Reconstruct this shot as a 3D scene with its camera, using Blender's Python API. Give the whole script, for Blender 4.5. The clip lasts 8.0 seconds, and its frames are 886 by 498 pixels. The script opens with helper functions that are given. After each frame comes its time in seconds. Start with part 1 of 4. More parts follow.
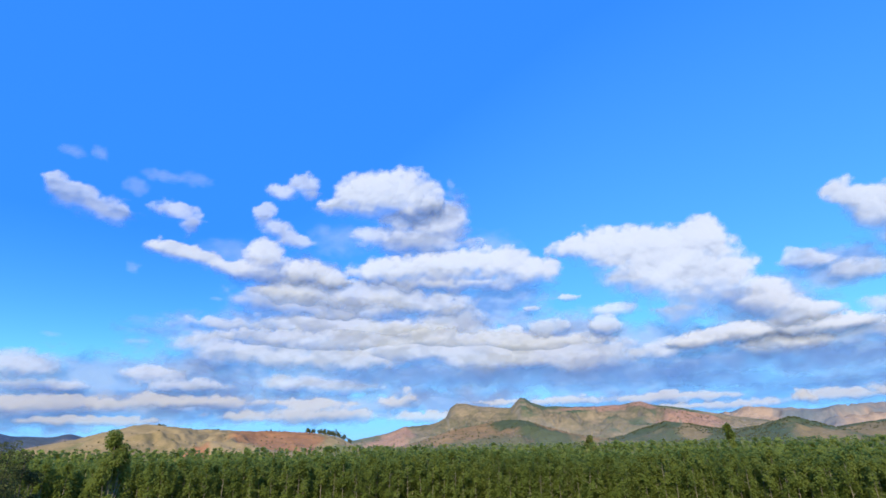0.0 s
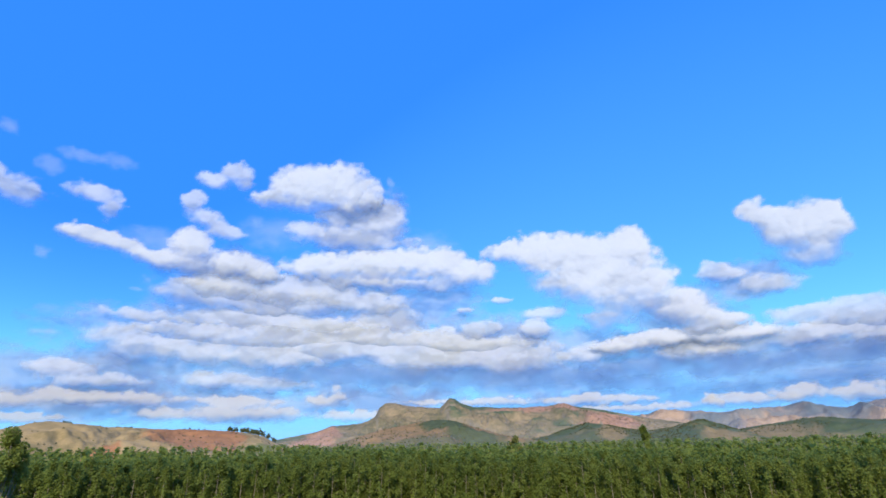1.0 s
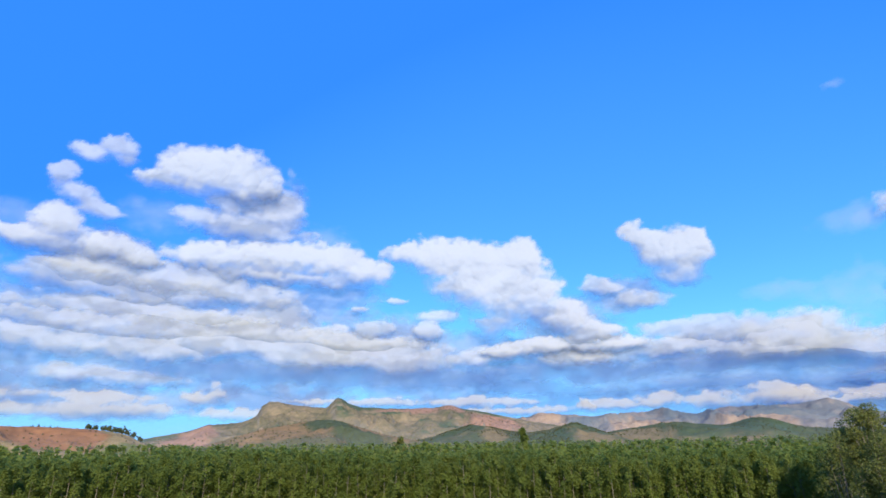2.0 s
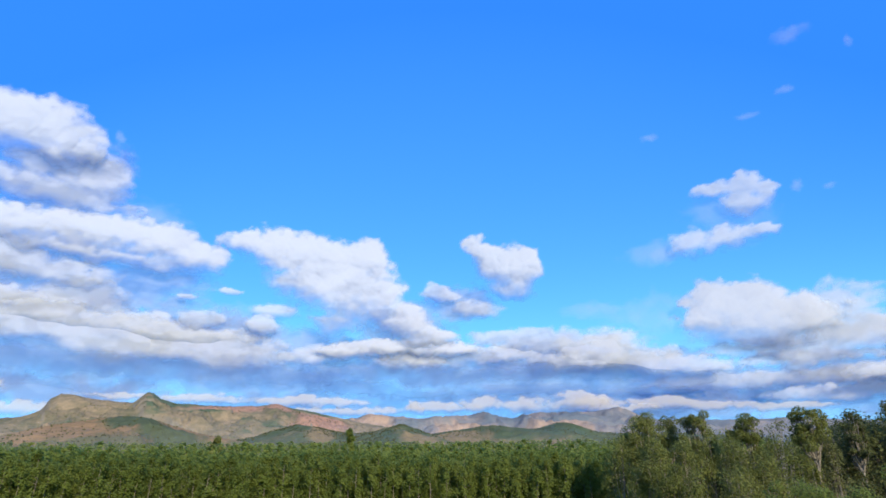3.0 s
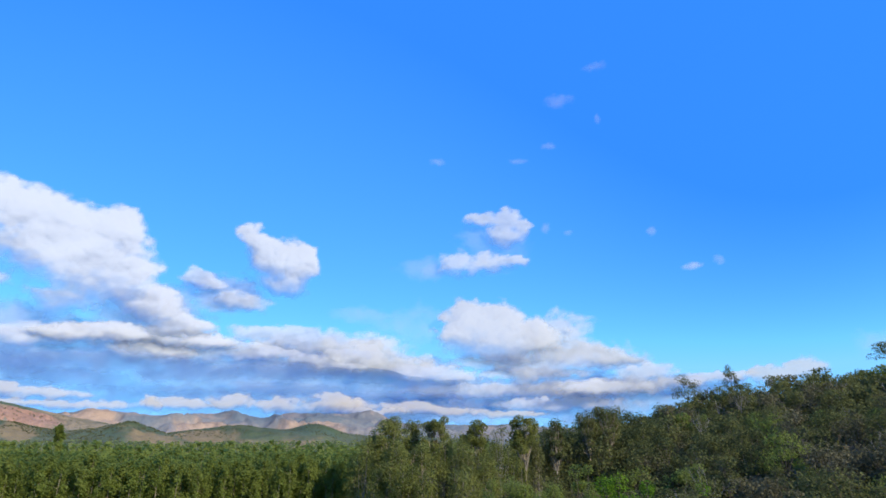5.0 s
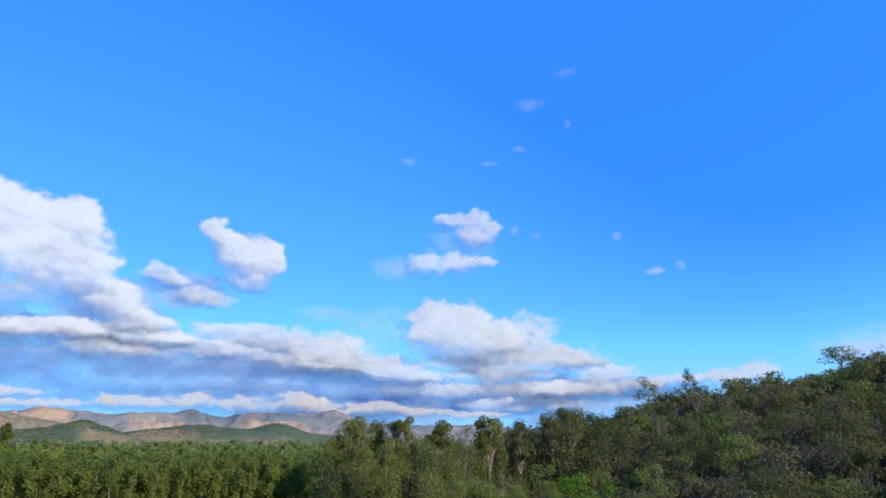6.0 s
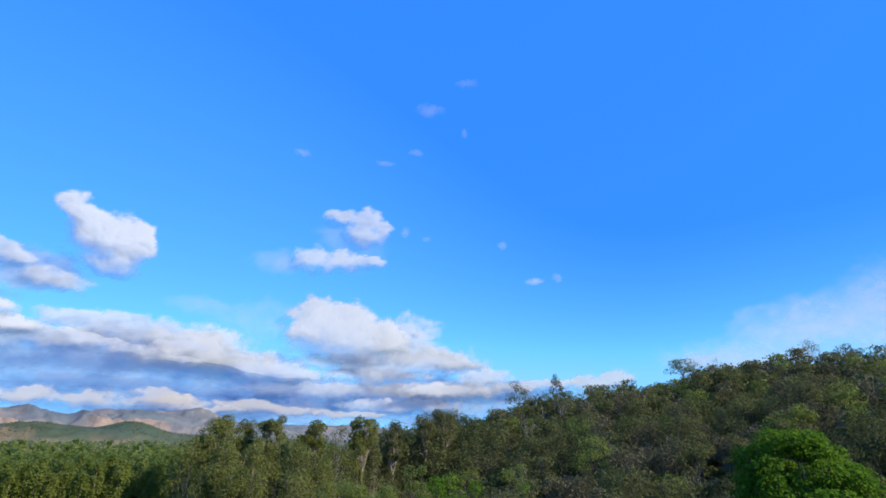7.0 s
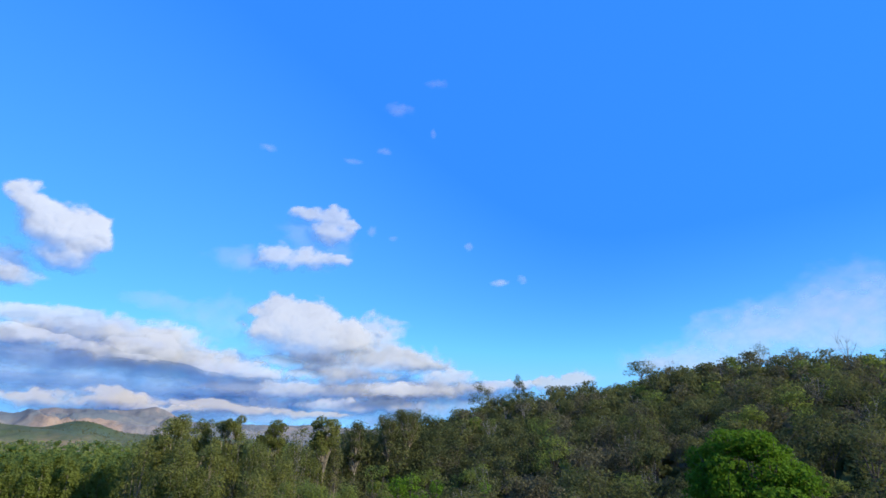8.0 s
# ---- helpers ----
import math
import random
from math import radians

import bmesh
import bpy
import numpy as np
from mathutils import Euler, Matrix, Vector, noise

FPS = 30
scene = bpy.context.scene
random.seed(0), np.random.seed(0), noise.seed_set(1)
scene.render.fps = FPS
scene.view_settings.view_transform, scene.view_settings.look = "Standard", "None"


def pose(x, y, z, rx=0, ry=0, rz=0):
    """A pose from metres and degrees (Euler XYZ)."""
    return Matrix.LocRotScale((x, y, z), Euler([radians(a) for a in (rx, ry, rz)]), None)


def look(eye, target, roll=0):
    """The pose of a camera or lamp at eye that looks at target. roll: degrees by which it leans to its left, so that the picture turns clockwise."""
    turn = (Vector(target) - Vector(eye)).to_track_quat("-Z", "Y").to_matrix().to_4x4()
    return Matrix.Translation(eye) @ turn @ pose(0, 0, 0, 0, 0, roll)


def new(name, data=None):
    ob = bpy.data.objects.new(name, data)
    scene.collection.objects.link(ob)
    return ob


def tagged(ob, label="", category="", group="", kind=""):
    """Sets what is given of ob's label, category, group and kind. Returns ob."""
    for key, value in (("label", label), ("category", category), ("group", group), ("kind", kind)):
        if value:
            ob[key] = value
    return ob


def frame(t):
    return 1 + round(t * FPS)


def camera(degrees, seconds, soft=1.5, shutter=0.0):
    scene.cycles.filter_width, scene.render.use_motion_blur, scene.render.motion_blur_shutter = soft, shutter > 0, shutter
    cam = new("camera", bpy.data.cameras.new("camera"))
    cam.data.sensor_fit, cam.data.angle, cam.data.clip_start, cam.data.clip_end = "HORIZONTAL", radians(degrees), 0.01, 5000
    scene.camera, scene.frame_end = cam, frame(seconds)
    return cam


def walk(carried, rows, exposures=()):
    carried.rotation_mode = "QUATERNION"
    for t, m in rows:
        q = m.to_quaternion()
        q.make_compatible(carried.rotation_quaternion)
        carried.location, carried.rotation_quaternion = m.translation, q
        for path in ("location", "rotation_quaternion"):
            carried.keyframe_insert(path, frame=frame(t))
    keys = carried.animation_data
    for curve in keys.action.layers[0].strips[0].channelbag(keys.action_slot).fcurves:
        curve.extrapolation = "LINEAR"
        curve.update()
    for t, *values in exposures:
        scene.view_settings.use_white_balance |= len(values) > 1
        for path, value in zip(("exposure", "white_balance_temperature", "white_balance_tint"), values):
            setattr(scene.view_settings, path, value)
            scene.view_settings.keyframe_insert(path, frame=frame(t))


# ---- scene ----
EYE = 16.0
cam = camera(79.0, 8.0, soft=1.6)
PATH = [
    (0, pose(0, 0, EYE, 110.83, 1.02, -0.12)),
    (0.5, pose(0, 0, EYE, 110.75, 1.00, -2.63)),
    (1, pose(0, 0, EYE, 110.69, 0.91, -7.34)),
    (1.2, pose(0, 0, EYE, 110.67, 0.88, -9.40)),
    (1.5, pose(0, 0, EYE, 110.64, 0.83, -12.63)),
    (1.75, pose(0, 0, EYE, 110.62, 0.79, -15.50)),
    (2, pose(0, 0, EYE, 110.60, 0.76, -18.82)),
    (2.3, pose(0, 0, EYE, 110.57, 0.71, -23.75)),
    (2.5, pose(0, 0, EYE, 110.55, 0.68, -27.76)),
    (3, pose(0, 0, EYE, 110.50, 0.50, -36.13)),
    (3.5, pose(0, 0, EYE, 110.49, 0.42, -43.74)),
    (4, pose(0, 0, EYE, 110.48, 0.34, -50.64)),
    (4.5, pose(0, 0, EYE, 110.48, 0.18, -57.28)),
    (4.7, pose(0, 0, EYE, 110.49, 0.17, -59.33)),
    (4.95, pose(0, 0, EYE, 110.49, 0.16, -60.74)),
    (5.25, pose(0, 0, EYE, 110.50, 0.15, -61.08)),
    (5.55, pose(0, 0, EYE, 110.50, 0.13, -61.34)),
    (5.8, pose(0, 0, EYE, 110.50, 0.12, -62.60)),
    (6, pose(0, 0, EYE, 110.51, 0.09, -64.43)),
    (6.5, pose(0, 0, EYE, 110.54, 0.04, -70.69)),
    (7, pose(0, 0, EYE, 110.56, 0.03, -76.95)),
    (7.5, pose(0, 0, EYE, 110.57, 0.06, -79.93)),
    (8, pose(0, 0, EYE, 110.57, 0.14, -80.71)),
]
walk(cam, PATH, exposures=((0.0, 1.12), (8.0, 1.12)))

# ---- light: an afternoon sun over the wooded hill, and the blue sky ----
SUN_AZ, SUN_EL = 193.0, 28.0          # degrees, clockwise from +y; above the horizon
world = bpy.data.worlds.new("sky")
scene.world = world
world.use_nodes = True
wn = world.node_tree.nodes
wl = world.node_tree.links
wn.clear()
sky = wn.new("ShaderNodeTexSky")
sky.sky_type = "NISHITA"
sky.sun_disc = False
sky.sun_elevation = radians(SUN_EL)
sky.sun_rotation = radians(SUN_AZ)
sky.altitude = 600
sky.air_density, sky.dust_density, sky.ozone_density = 1.0, 0.0, 3.0
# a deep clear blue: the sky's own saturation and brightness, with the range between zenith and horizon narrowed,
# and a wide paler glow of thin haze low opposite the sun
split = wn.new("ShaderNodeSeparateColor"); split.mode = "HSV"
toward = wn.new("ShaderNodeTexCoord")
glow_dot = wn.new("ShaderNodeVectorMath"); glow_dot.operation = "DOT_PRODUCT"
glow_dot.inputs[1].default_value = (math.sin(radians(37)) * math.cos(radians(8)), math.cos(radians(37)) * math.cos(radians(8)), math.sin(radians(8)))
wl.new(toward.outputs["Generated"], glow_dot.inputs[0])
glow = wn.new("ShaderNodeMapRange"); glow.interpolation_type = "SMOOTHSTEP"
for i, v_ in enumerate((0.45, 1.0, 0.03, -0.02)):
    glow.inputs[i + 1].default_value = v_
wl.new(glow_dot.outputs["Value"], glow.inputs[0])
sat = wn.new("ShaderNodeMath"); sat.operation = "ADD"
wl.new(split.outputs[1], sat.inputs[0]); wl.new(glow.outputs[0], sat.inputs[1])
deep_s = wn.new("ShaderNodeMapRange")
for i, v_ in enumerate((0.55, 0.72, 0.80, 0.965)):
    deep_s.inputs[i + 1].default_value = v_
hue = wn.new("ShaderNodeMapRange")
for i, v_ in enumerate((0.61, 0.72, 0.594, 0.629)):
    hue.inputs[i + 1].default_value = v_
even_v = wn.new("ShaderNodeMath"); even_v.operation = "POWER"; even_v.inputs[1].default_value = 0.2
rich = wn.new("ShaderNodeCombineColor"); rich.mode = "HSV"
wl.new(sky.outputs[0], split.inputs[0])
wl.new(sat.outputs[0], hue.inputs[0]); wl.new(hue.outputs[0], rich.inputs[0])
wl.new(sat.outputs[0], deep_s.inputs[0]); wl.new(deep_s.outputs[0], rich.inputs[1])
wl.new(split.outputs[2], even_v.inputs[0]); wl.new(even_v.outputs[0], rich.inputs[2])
wb = wn.new("ShaderNodeBackground")
wb.inputs["Strength"].default_value = 0.415
wo = wn.new("ShaderNodeOutputWorld")
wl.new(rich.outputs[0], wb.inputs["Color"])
wl.new(wb.outputs[0], wo.inputs["Surface"])

sun_data = bpy.data.lights.new("sun", "SUN")
sun_data.energy = 2.7
sun_data.angle = radians(0.5)
sun_data.color = (1.0, 0.93, 0.76)
sun = new("sun", sun_data)
sa, se = radians(SUN_AZ), radians(SUN_EL)
sun.matrix_world = look((math.sin(sa) * math.cos(se) * 50, math.cos(sa) * math.cos(se) * 50, math.sin(se) * 50 + 60), (0, 0, 60))


# ---- materials ----
def material(name):
    m = bpy.data.materials.new(name)
    m.use_nodes = True
    m.node_tree.nodes.clear()
    return m, m.node_tree.nodes, m.node_tree.links


def ramp_node(nodes, stops):
    r = nodes.new("ShaderNodeValToRGB")
    els = r.color_ramp.elements
    while len(els) < len(stops):
        els.new(0.5)
    for e, (p, c) in zip(els, stops):
        e.position, e.color = p, (*c, 1)
    return r


def noise_node(nodes, links, scale, detail=4.0, rough=0.55, coord=None):
    n = nodes.new("ShaderNodeTexNoise")
    n.inputs["Scale"].default_value = scale
    n.inputs["Detail"].default_value = detail
    n.inputs["Roughness"].default_value = rough
    if coord is not None:
        links.new(coord, n.inputs["Vector"])
    return n


def leaf_material(name, dark, mid, light, patch=0.25, glow=0.35, clear=1.0):
    """Leaves: three tones mixed leaf by leaf, tree by tree and in wider patches; some light passes through."""
    m, n, l = material(name)
    geo = n.new("ShaderNodeNewGeometry")
    info = n.new("ShaderNodeObjectInfo")
    big = noise_node(n, l, patch, 3.0, 0.6, geo.outputs["Position"])
    a = n.new("ShaderNodeMath"); a.operation = "MULTIPLY_ADD"
    l.new(geo.outputs["Random Per Island"], a.inputs[0]); a.inputs[1].default_value = 0.3; a.inputs[2].default_value = -0.23
    b = n.new("ShaderNodeMath"); b.operation = "MULTIPLY_ADD"
    l.new(info.outputs["Random"], b.inputs[0]); b.inputs[1].default_value = 0.42; l.new(a.outputs[0], b.inputs[2])
    c = n.new("ShaderNodeMath"); c.operation = "ADD"
    l.new(b.outputs[0], c.inputs[0]); l.new(big.outputs[0], c.inputs[1])
    r = ramp_node(n, [(0.2, dark), (0.5, mid), (0.85, light)])
    l.new(c.outputs[0], r.inputs[0])
    p = n.new("ShaderNodeBsdfPrincipled")
    p.inputs["Roughness"].default_value = 0.7
    p.inputs["Specular IOR Level"].default_value = 0.08
    l.new(r.outputs[0], p.inputs["Base Color"])
    t = n.new("ShaderNodeBsdfTranslucent")
    lit = n.new("ShaderNodeVectorMath"); lit.operation = "SCALE"; lit.inputs["Scale"].default_value = clear
    l.new(r.outputs[0], lit.inputs[0]); l.new(lit.outputs[0], t.inputs["Color"])
    mix = n.new("ShaderNodeMixShader"); mix.inputs[0].default_value = glow
    l.new(p.outputs[0], mix.inputs[1]); l.new(t.outputs[0], mix.inputs[2])
    o = n.new("ShaderNodeOutputMaterial")
    l.new(mix.outputs[0], o.inputs["Surface"])
    return m


def bark_material(name, dark, light, scale=3.0):
    m, n, l = material(name)
    geo = n.new("ShaderNodeNewGeometry")
    mp = n.new("ShaderNodeMapping"); mp.inputs["Scale"].default_value = (1, 1, 0.25)
    l.new(geo.outputs["Position"], mp.inputs["Vector"])
    big = noise_node(n, l, scale, 6.0, 0.65, mp.outputs[0])
    r = ramp_node(n, [(0.3, dark), (0.7, light)])
    l.new(big.outputs[0], r.inputs[0])
    p = n.new("ShaderNodeBsdfPrincipled"); p.inputs["Roughness"].default_value = 0.85
    l.new(r.outputs[0], p.inputs["Base Color"])
    bp = n.new("ShaderNodeBump"); bp.inputs["Strength"].default_value = 0.5; bp.inputs["Distance"].default_value = 0.05
    l.new(big.outputs[0], bp.inputs["Height"]); l.new(bp.outputs[0], p.inputs["Normal"])
    o = n.new("ShaderNodeOutputMaterial"); l.new(p.outputs[0], o.inputs["Surface"])
    return m


def land_material(name, stops, scale, fine, second, amount, bump=3.0, steep=None, third=None):
    """Open land: a ramp over wide noise, a second colour in patches, fine grain and relief; bare rock where it is steep."""
    m, n, l = material(name)
    geo = n.new("ShaderNodeNewGeometry")
    big = noise_node(n, l, scale, 6.0, 0.62, geo.outputs["Position"])
    small = noise_node(n, l, fine, 5.0, 0.7, geo.outputs["Position"])
    add = n.new("ShaderNodeMath"); add.operation = "MULTIPLY_ADD"
    l.new(small.outputs[0], add.inputs[0]); add.inputs[1].default_value = 0.75
    sub = n.new("ShaderNodeMath"); sub.operation = "SUBTRACT"
    l.new(big.outputs[0], sub.inputs[0]); sub.inputs[1].default_value = 0.37
    l.new(sub.outputs[0], add.inputs[2])
    r = ramp_node(n, stops)
    l.new(add.outputs[0], r.inputs[0])
    patch = noise_node(n, l, scale * 0.7, 5.0, 0.6, geo.outputs["Position"])
    pm = n.new("ShaderNodeMapRange"); pm.interpolation_type = "SMOOTHSTEP"
    pm.inputs[1].default_value = amount; pm.inputs[2].default_value = amount + 0.08
    off = n.new("ShaderNodeVectorMath"); off.operation = "ADD"; off.inputs[1].default_value = (731, 217, 93)
    l.new(geo.outputs["Position"], off.inputs[0]); l.new(off.outputs[0], patch.inputs["Vector"])
    l.new(patch.outputs[0], pm.inputs[0])
    mx = n.new("ShaderNodeMix"); mx.data_type = "RGBA"
    l.new(pm.outputs[0], mx.inputs[0]); l.new(r.outputs[0], mx.inputs[6]); mx.inputs[7].default_value = (*second, 1)
    last = mx.outputs[2]
    if third:
        at = n.new("ShaderNodeAttribute"); at.attribute_name = "patch"
        m3 = n.new("ShaderNodeMix"); m3.data_type = "RGBA"
        tint = ramp_node(n, [(0.3, [v * 0.75 for v in third]), (0.7, [v * 1.2 for v in third])])
        l.new(small.outputs[0], tint.inputs[0])
        l.new(at.outputs["Fac"], m3.inputs[0]); l.new(last, m3.inputs[6]); l.new(tint.outputs[0], m3.inputs[7])
        last = m3.outputs[2]
    if steep:
        sx = n.new("ShaderNodeSeparateXYZ"); l.new(geo.outputs["Normal"], sx.inputs[0])
        sm = n.new("ShaderNodeMapRange"); sm.interpolation_type = "SMOOTHSTEP"
        sm.inputs[1].default_value = 0.78; sm.inputs[2].default_value = 0.62; sm.inputs[3].default_value = 0.0; sm.inputs[4].default_value = 1.0
        l.new(sx.outputs[2], sm.inputs[0])
        m2 = n.new("ShaderNodeMix"); m2.data_type = "RGBA"
        l.new(sm.outputs[0], m2.inputs[0]); l.new(last, m2.inputs[6]); m2.inputs[7].default_value = (*steep, 1)
        last = m2.outputs[2]
    p = n.new("ShaderNodeBsdfPrincipled"); p.inputs["Roughness"].default_value = 0.95; p.inputs["Specular IOR Level"].default_value = 0.1
    l.new(last, p.inputs["Base Color"])
    bp = n.new("ShaderNodeBump"); bp.inputs["Strength"].default_value = 0.415; bp.inputs["Distance"].default_value = bump
    l.new(add.outputs[0], bp.inputs["Height"]); l.new(bp.outputs[0], p.inputs["Normal"])
    o = n.new("ShaderNodeOutputMaterial"); l.new(p.outputs[0], o.inputs["Surface"])
    return m


LEAF_PLANT = leaf_material("plantation_leaves", (0.125, 0.155, 0.036), (0.172, 0.21, 0.044), (0.21, 0.24, 0.056), 0.12, 0.58, 1.5)
LEAF_EUC = leaf_material("eucalyptus_leaves", (0.11, 0.122, 0.032), (0.172, 0.188, 0.047), (0.23, 0.238, 0.065), 0.2, 0.55, 1.1)
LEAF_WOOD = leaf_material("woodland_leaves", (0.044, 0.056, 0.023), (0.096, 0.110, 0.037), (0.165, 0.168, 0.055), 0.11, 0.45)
LEAF_BRIGHT = leaf_material("fresh_leaves", (0.075, 0.145, 0.011), (0.12, 0.225, 0.016), (0.165, 0.28, 0.023), 0.5, 0.5)
LEAF_DRY = leaf_material("dry_leaves", (0.085, 0.078, 0.038), (0.13, 0.118, 0.058), (0.175, 0.155, 0.08), 0.2, 0.35)
BARK_PALE = bark_material("pale_bark", (0.15, 0.12, 0.08), (0.36, 0.30, 0.21))
BARK_DARK = bark_material("dark_bark", (0.05, 0.04, 0.03), (0.16, 0.13, 0.10))
BARK_GREY = bark_material("grey_bark", (0.17, 0.15, 0.13), (0.36, 0.33, 0.30))


# ---- numpy noise ----
def hash2(ix, iy, seed):
    v = np.sin(ix * 127.1 + iy * 311.7 + seed * 74.7) * 43758.5453
    return v - np.floor(v)


def vnoise(x, y, seed=0):
    """Smooth value noise, 0 to 1."""
    ix, iy = np.floor(x), np.floor(y)
    fx, fy = x - ix, y - iy
    fx, fy = fx * fx * fx * (fx * (fx * 6 - 15) + 10), fy * fy * fy * (fy * (fy * 6 - 15) + 10)
    a, b = hash2(ix, iy, seed), hash2(ix + 1, iy, seed)
    c, d = hash2(ix, iy + 1, seed), hash2(ix + 1, iy + 1, seed)
    return (a * (1 - fx) + b * fx) * (1 - fy) + (c * (1 - fx) + d * fx) * fy


def fbm(x, y, octaves=4, seed=0, gain=0.5):
    """Layered noise round 0, about -1 to 1."""
    total, amp, norm = 0, 1.0, 0.0
    for i in range(octaves):
        total = total + amp * (vnoise(x * 2 ** i, y * 2 ** i, seed + i * 13) * 2 - 1)
        norm += amp
        amp *= gain
    return total / norm


def billow(x, y, seed=0):
    """Round cauliflower heads, 0 to 1: the tallest of a ball in each cell."""
    ix, iy = np.floor(x), np.floor(y)
    best = np.zeros_like(x)
    for dx in (-1, 0, 1):
        for dy in (-1, 0, 1):
            cx, cy = ix + dx, iy + dy
            px = cx + 0.15 + 0.7 * hash2(cx, cy, seed + 3)
            py = cy + 0.15 + 0.7 * hash2(cx, cy, seed + 8)
            rad = 0.65 + 0.35 * hash2(cx, cy, seed + 21)
            best = np.maximum(best, rad * np.sqrt(np.maximum(0, 1 - ((x - px) ** 2 + (y - py) ** 2) / rad ** 2)))
    return best


def smooth(a, b, x):
    t = np.clip((x - a) / (b - a), 0, 1)
    return t * t * (3 - 2 * t)


def mesh_from(name, verts, faces, mats, smooth_shade=True, mat_index=None):
    """A mesh from arrays: verts n x 3, faces m x 3 or m x 4."""
    me = bpy.data.meshes.new(name)
    verts = np.asarray(verts, dtype=np.float32)
    faces = np.asarray(faces, dtype=np.int32)
    k = faces.shape[1]
    me.vertices.add(len(verts)); me.vertices.foreach_set("co", verts.ravel())
    me.loops.add(faces.size); me.loops.foreach_set("vertex_index", faces.ravel())
    me.polygons.add(len(faces))
    me.polygons.foreach_set("loop_start", np.arange(0, faces.size, k, dtype=np.int32))
    for mt in mats:
        me.materials.append(mt)
    if mat_index is not None:
        me.polygons.foreach_set("material_index", np.asarray(mat_index, dtype=np.int32))
    me.polygons.foreach_set("use_smooth", np.full(len(faces), smooth_shade))
    me.update(calc_edges=True)
    me.validate()
    return me


def grid_faces(nu, nv):
    """Quads of a grid of nu x nv points, u first."""
    i = np.arange(nu - 1)[:, None] * nv + np.arange(nv - 1)[None, :]
    return np.stack([i, i + nv, i + nv + 1, i + 1], -1).reshape(-1, 4)


# ---- land ----
RIDGE_R = 205.0


def hill_height(az, r):
    """The wooded hill: rises from its foot to a ridge about 200 m off, then falls away behind."""
    crest = np.interp(az, (64, 70, 74, 76, 80, 83, 86, 93, 100, 108, 112, 118, 150, 185), (0, 6, 14, 18.5, 20, 25, 28.5, 29.5, 32, 34.5, 35.5, 34.5, 22, 0))
    foot = 62 + 30 * (1 - smooth(72, 100, az))
    up = smooth(foot - 25, RIDGE_R, r) ** 1.15
    down = 1 - smooth(RIDGE_R + 12, 520, r)
    return crest * up * down


def land_z(x, y):
    """Ground height at a place: a valley floor that rises gently, the wooded hill, small swells."""
    x, y = np.asarray(x, dtype=float), np.asarray(y, dtype=float)
    r = np.hypot(x, y)
    az = np.degrees(np.arctan2(x, y))
    base = 10.5 * smooth(140, 1000, r) + 22 * smooth(900, 3200, r)
    swell = 1.2 * fbm(x / 60, y / 60, 3, 5) * smooth(20, 120, r)
    return base + swell + hill_height(az, r) * (1 + 0.12 * fbm(x / 25, y / 25, 3, 9))


def polar(az, r):
    a = np.radians(az)
    return r * np.sin(a), r * np.cos(a)


M_GROUND = land_material("valley_ground", [(0.3, (0.06, 0.085, 0.03)), (0.5, (0.13, 0.13, 0.055)), (0.72, (0.26, 0.19, 0.10))], 0.012, 0.15, (0.05, 0.08, 0.03), 0.5, 0.4)
az = np.linspace(-180, 180, 241)
rr = np.concatenate([[0.0], np.geomspace(8, 4950, 110)])
A, R = np.meshgrid(az, rr, indexing="ij")
X, Y = polar(A, R)
Z = land_z(X, Y)
ground = new("ground", mesh_from("ground", np.stack([X, Y, Z], -1).reshape(-1, 3), grid_faces(len(az), len(rr))[:, ::-1], [M_GROUND]))
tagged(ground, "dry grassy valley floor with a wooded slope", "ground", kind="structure")


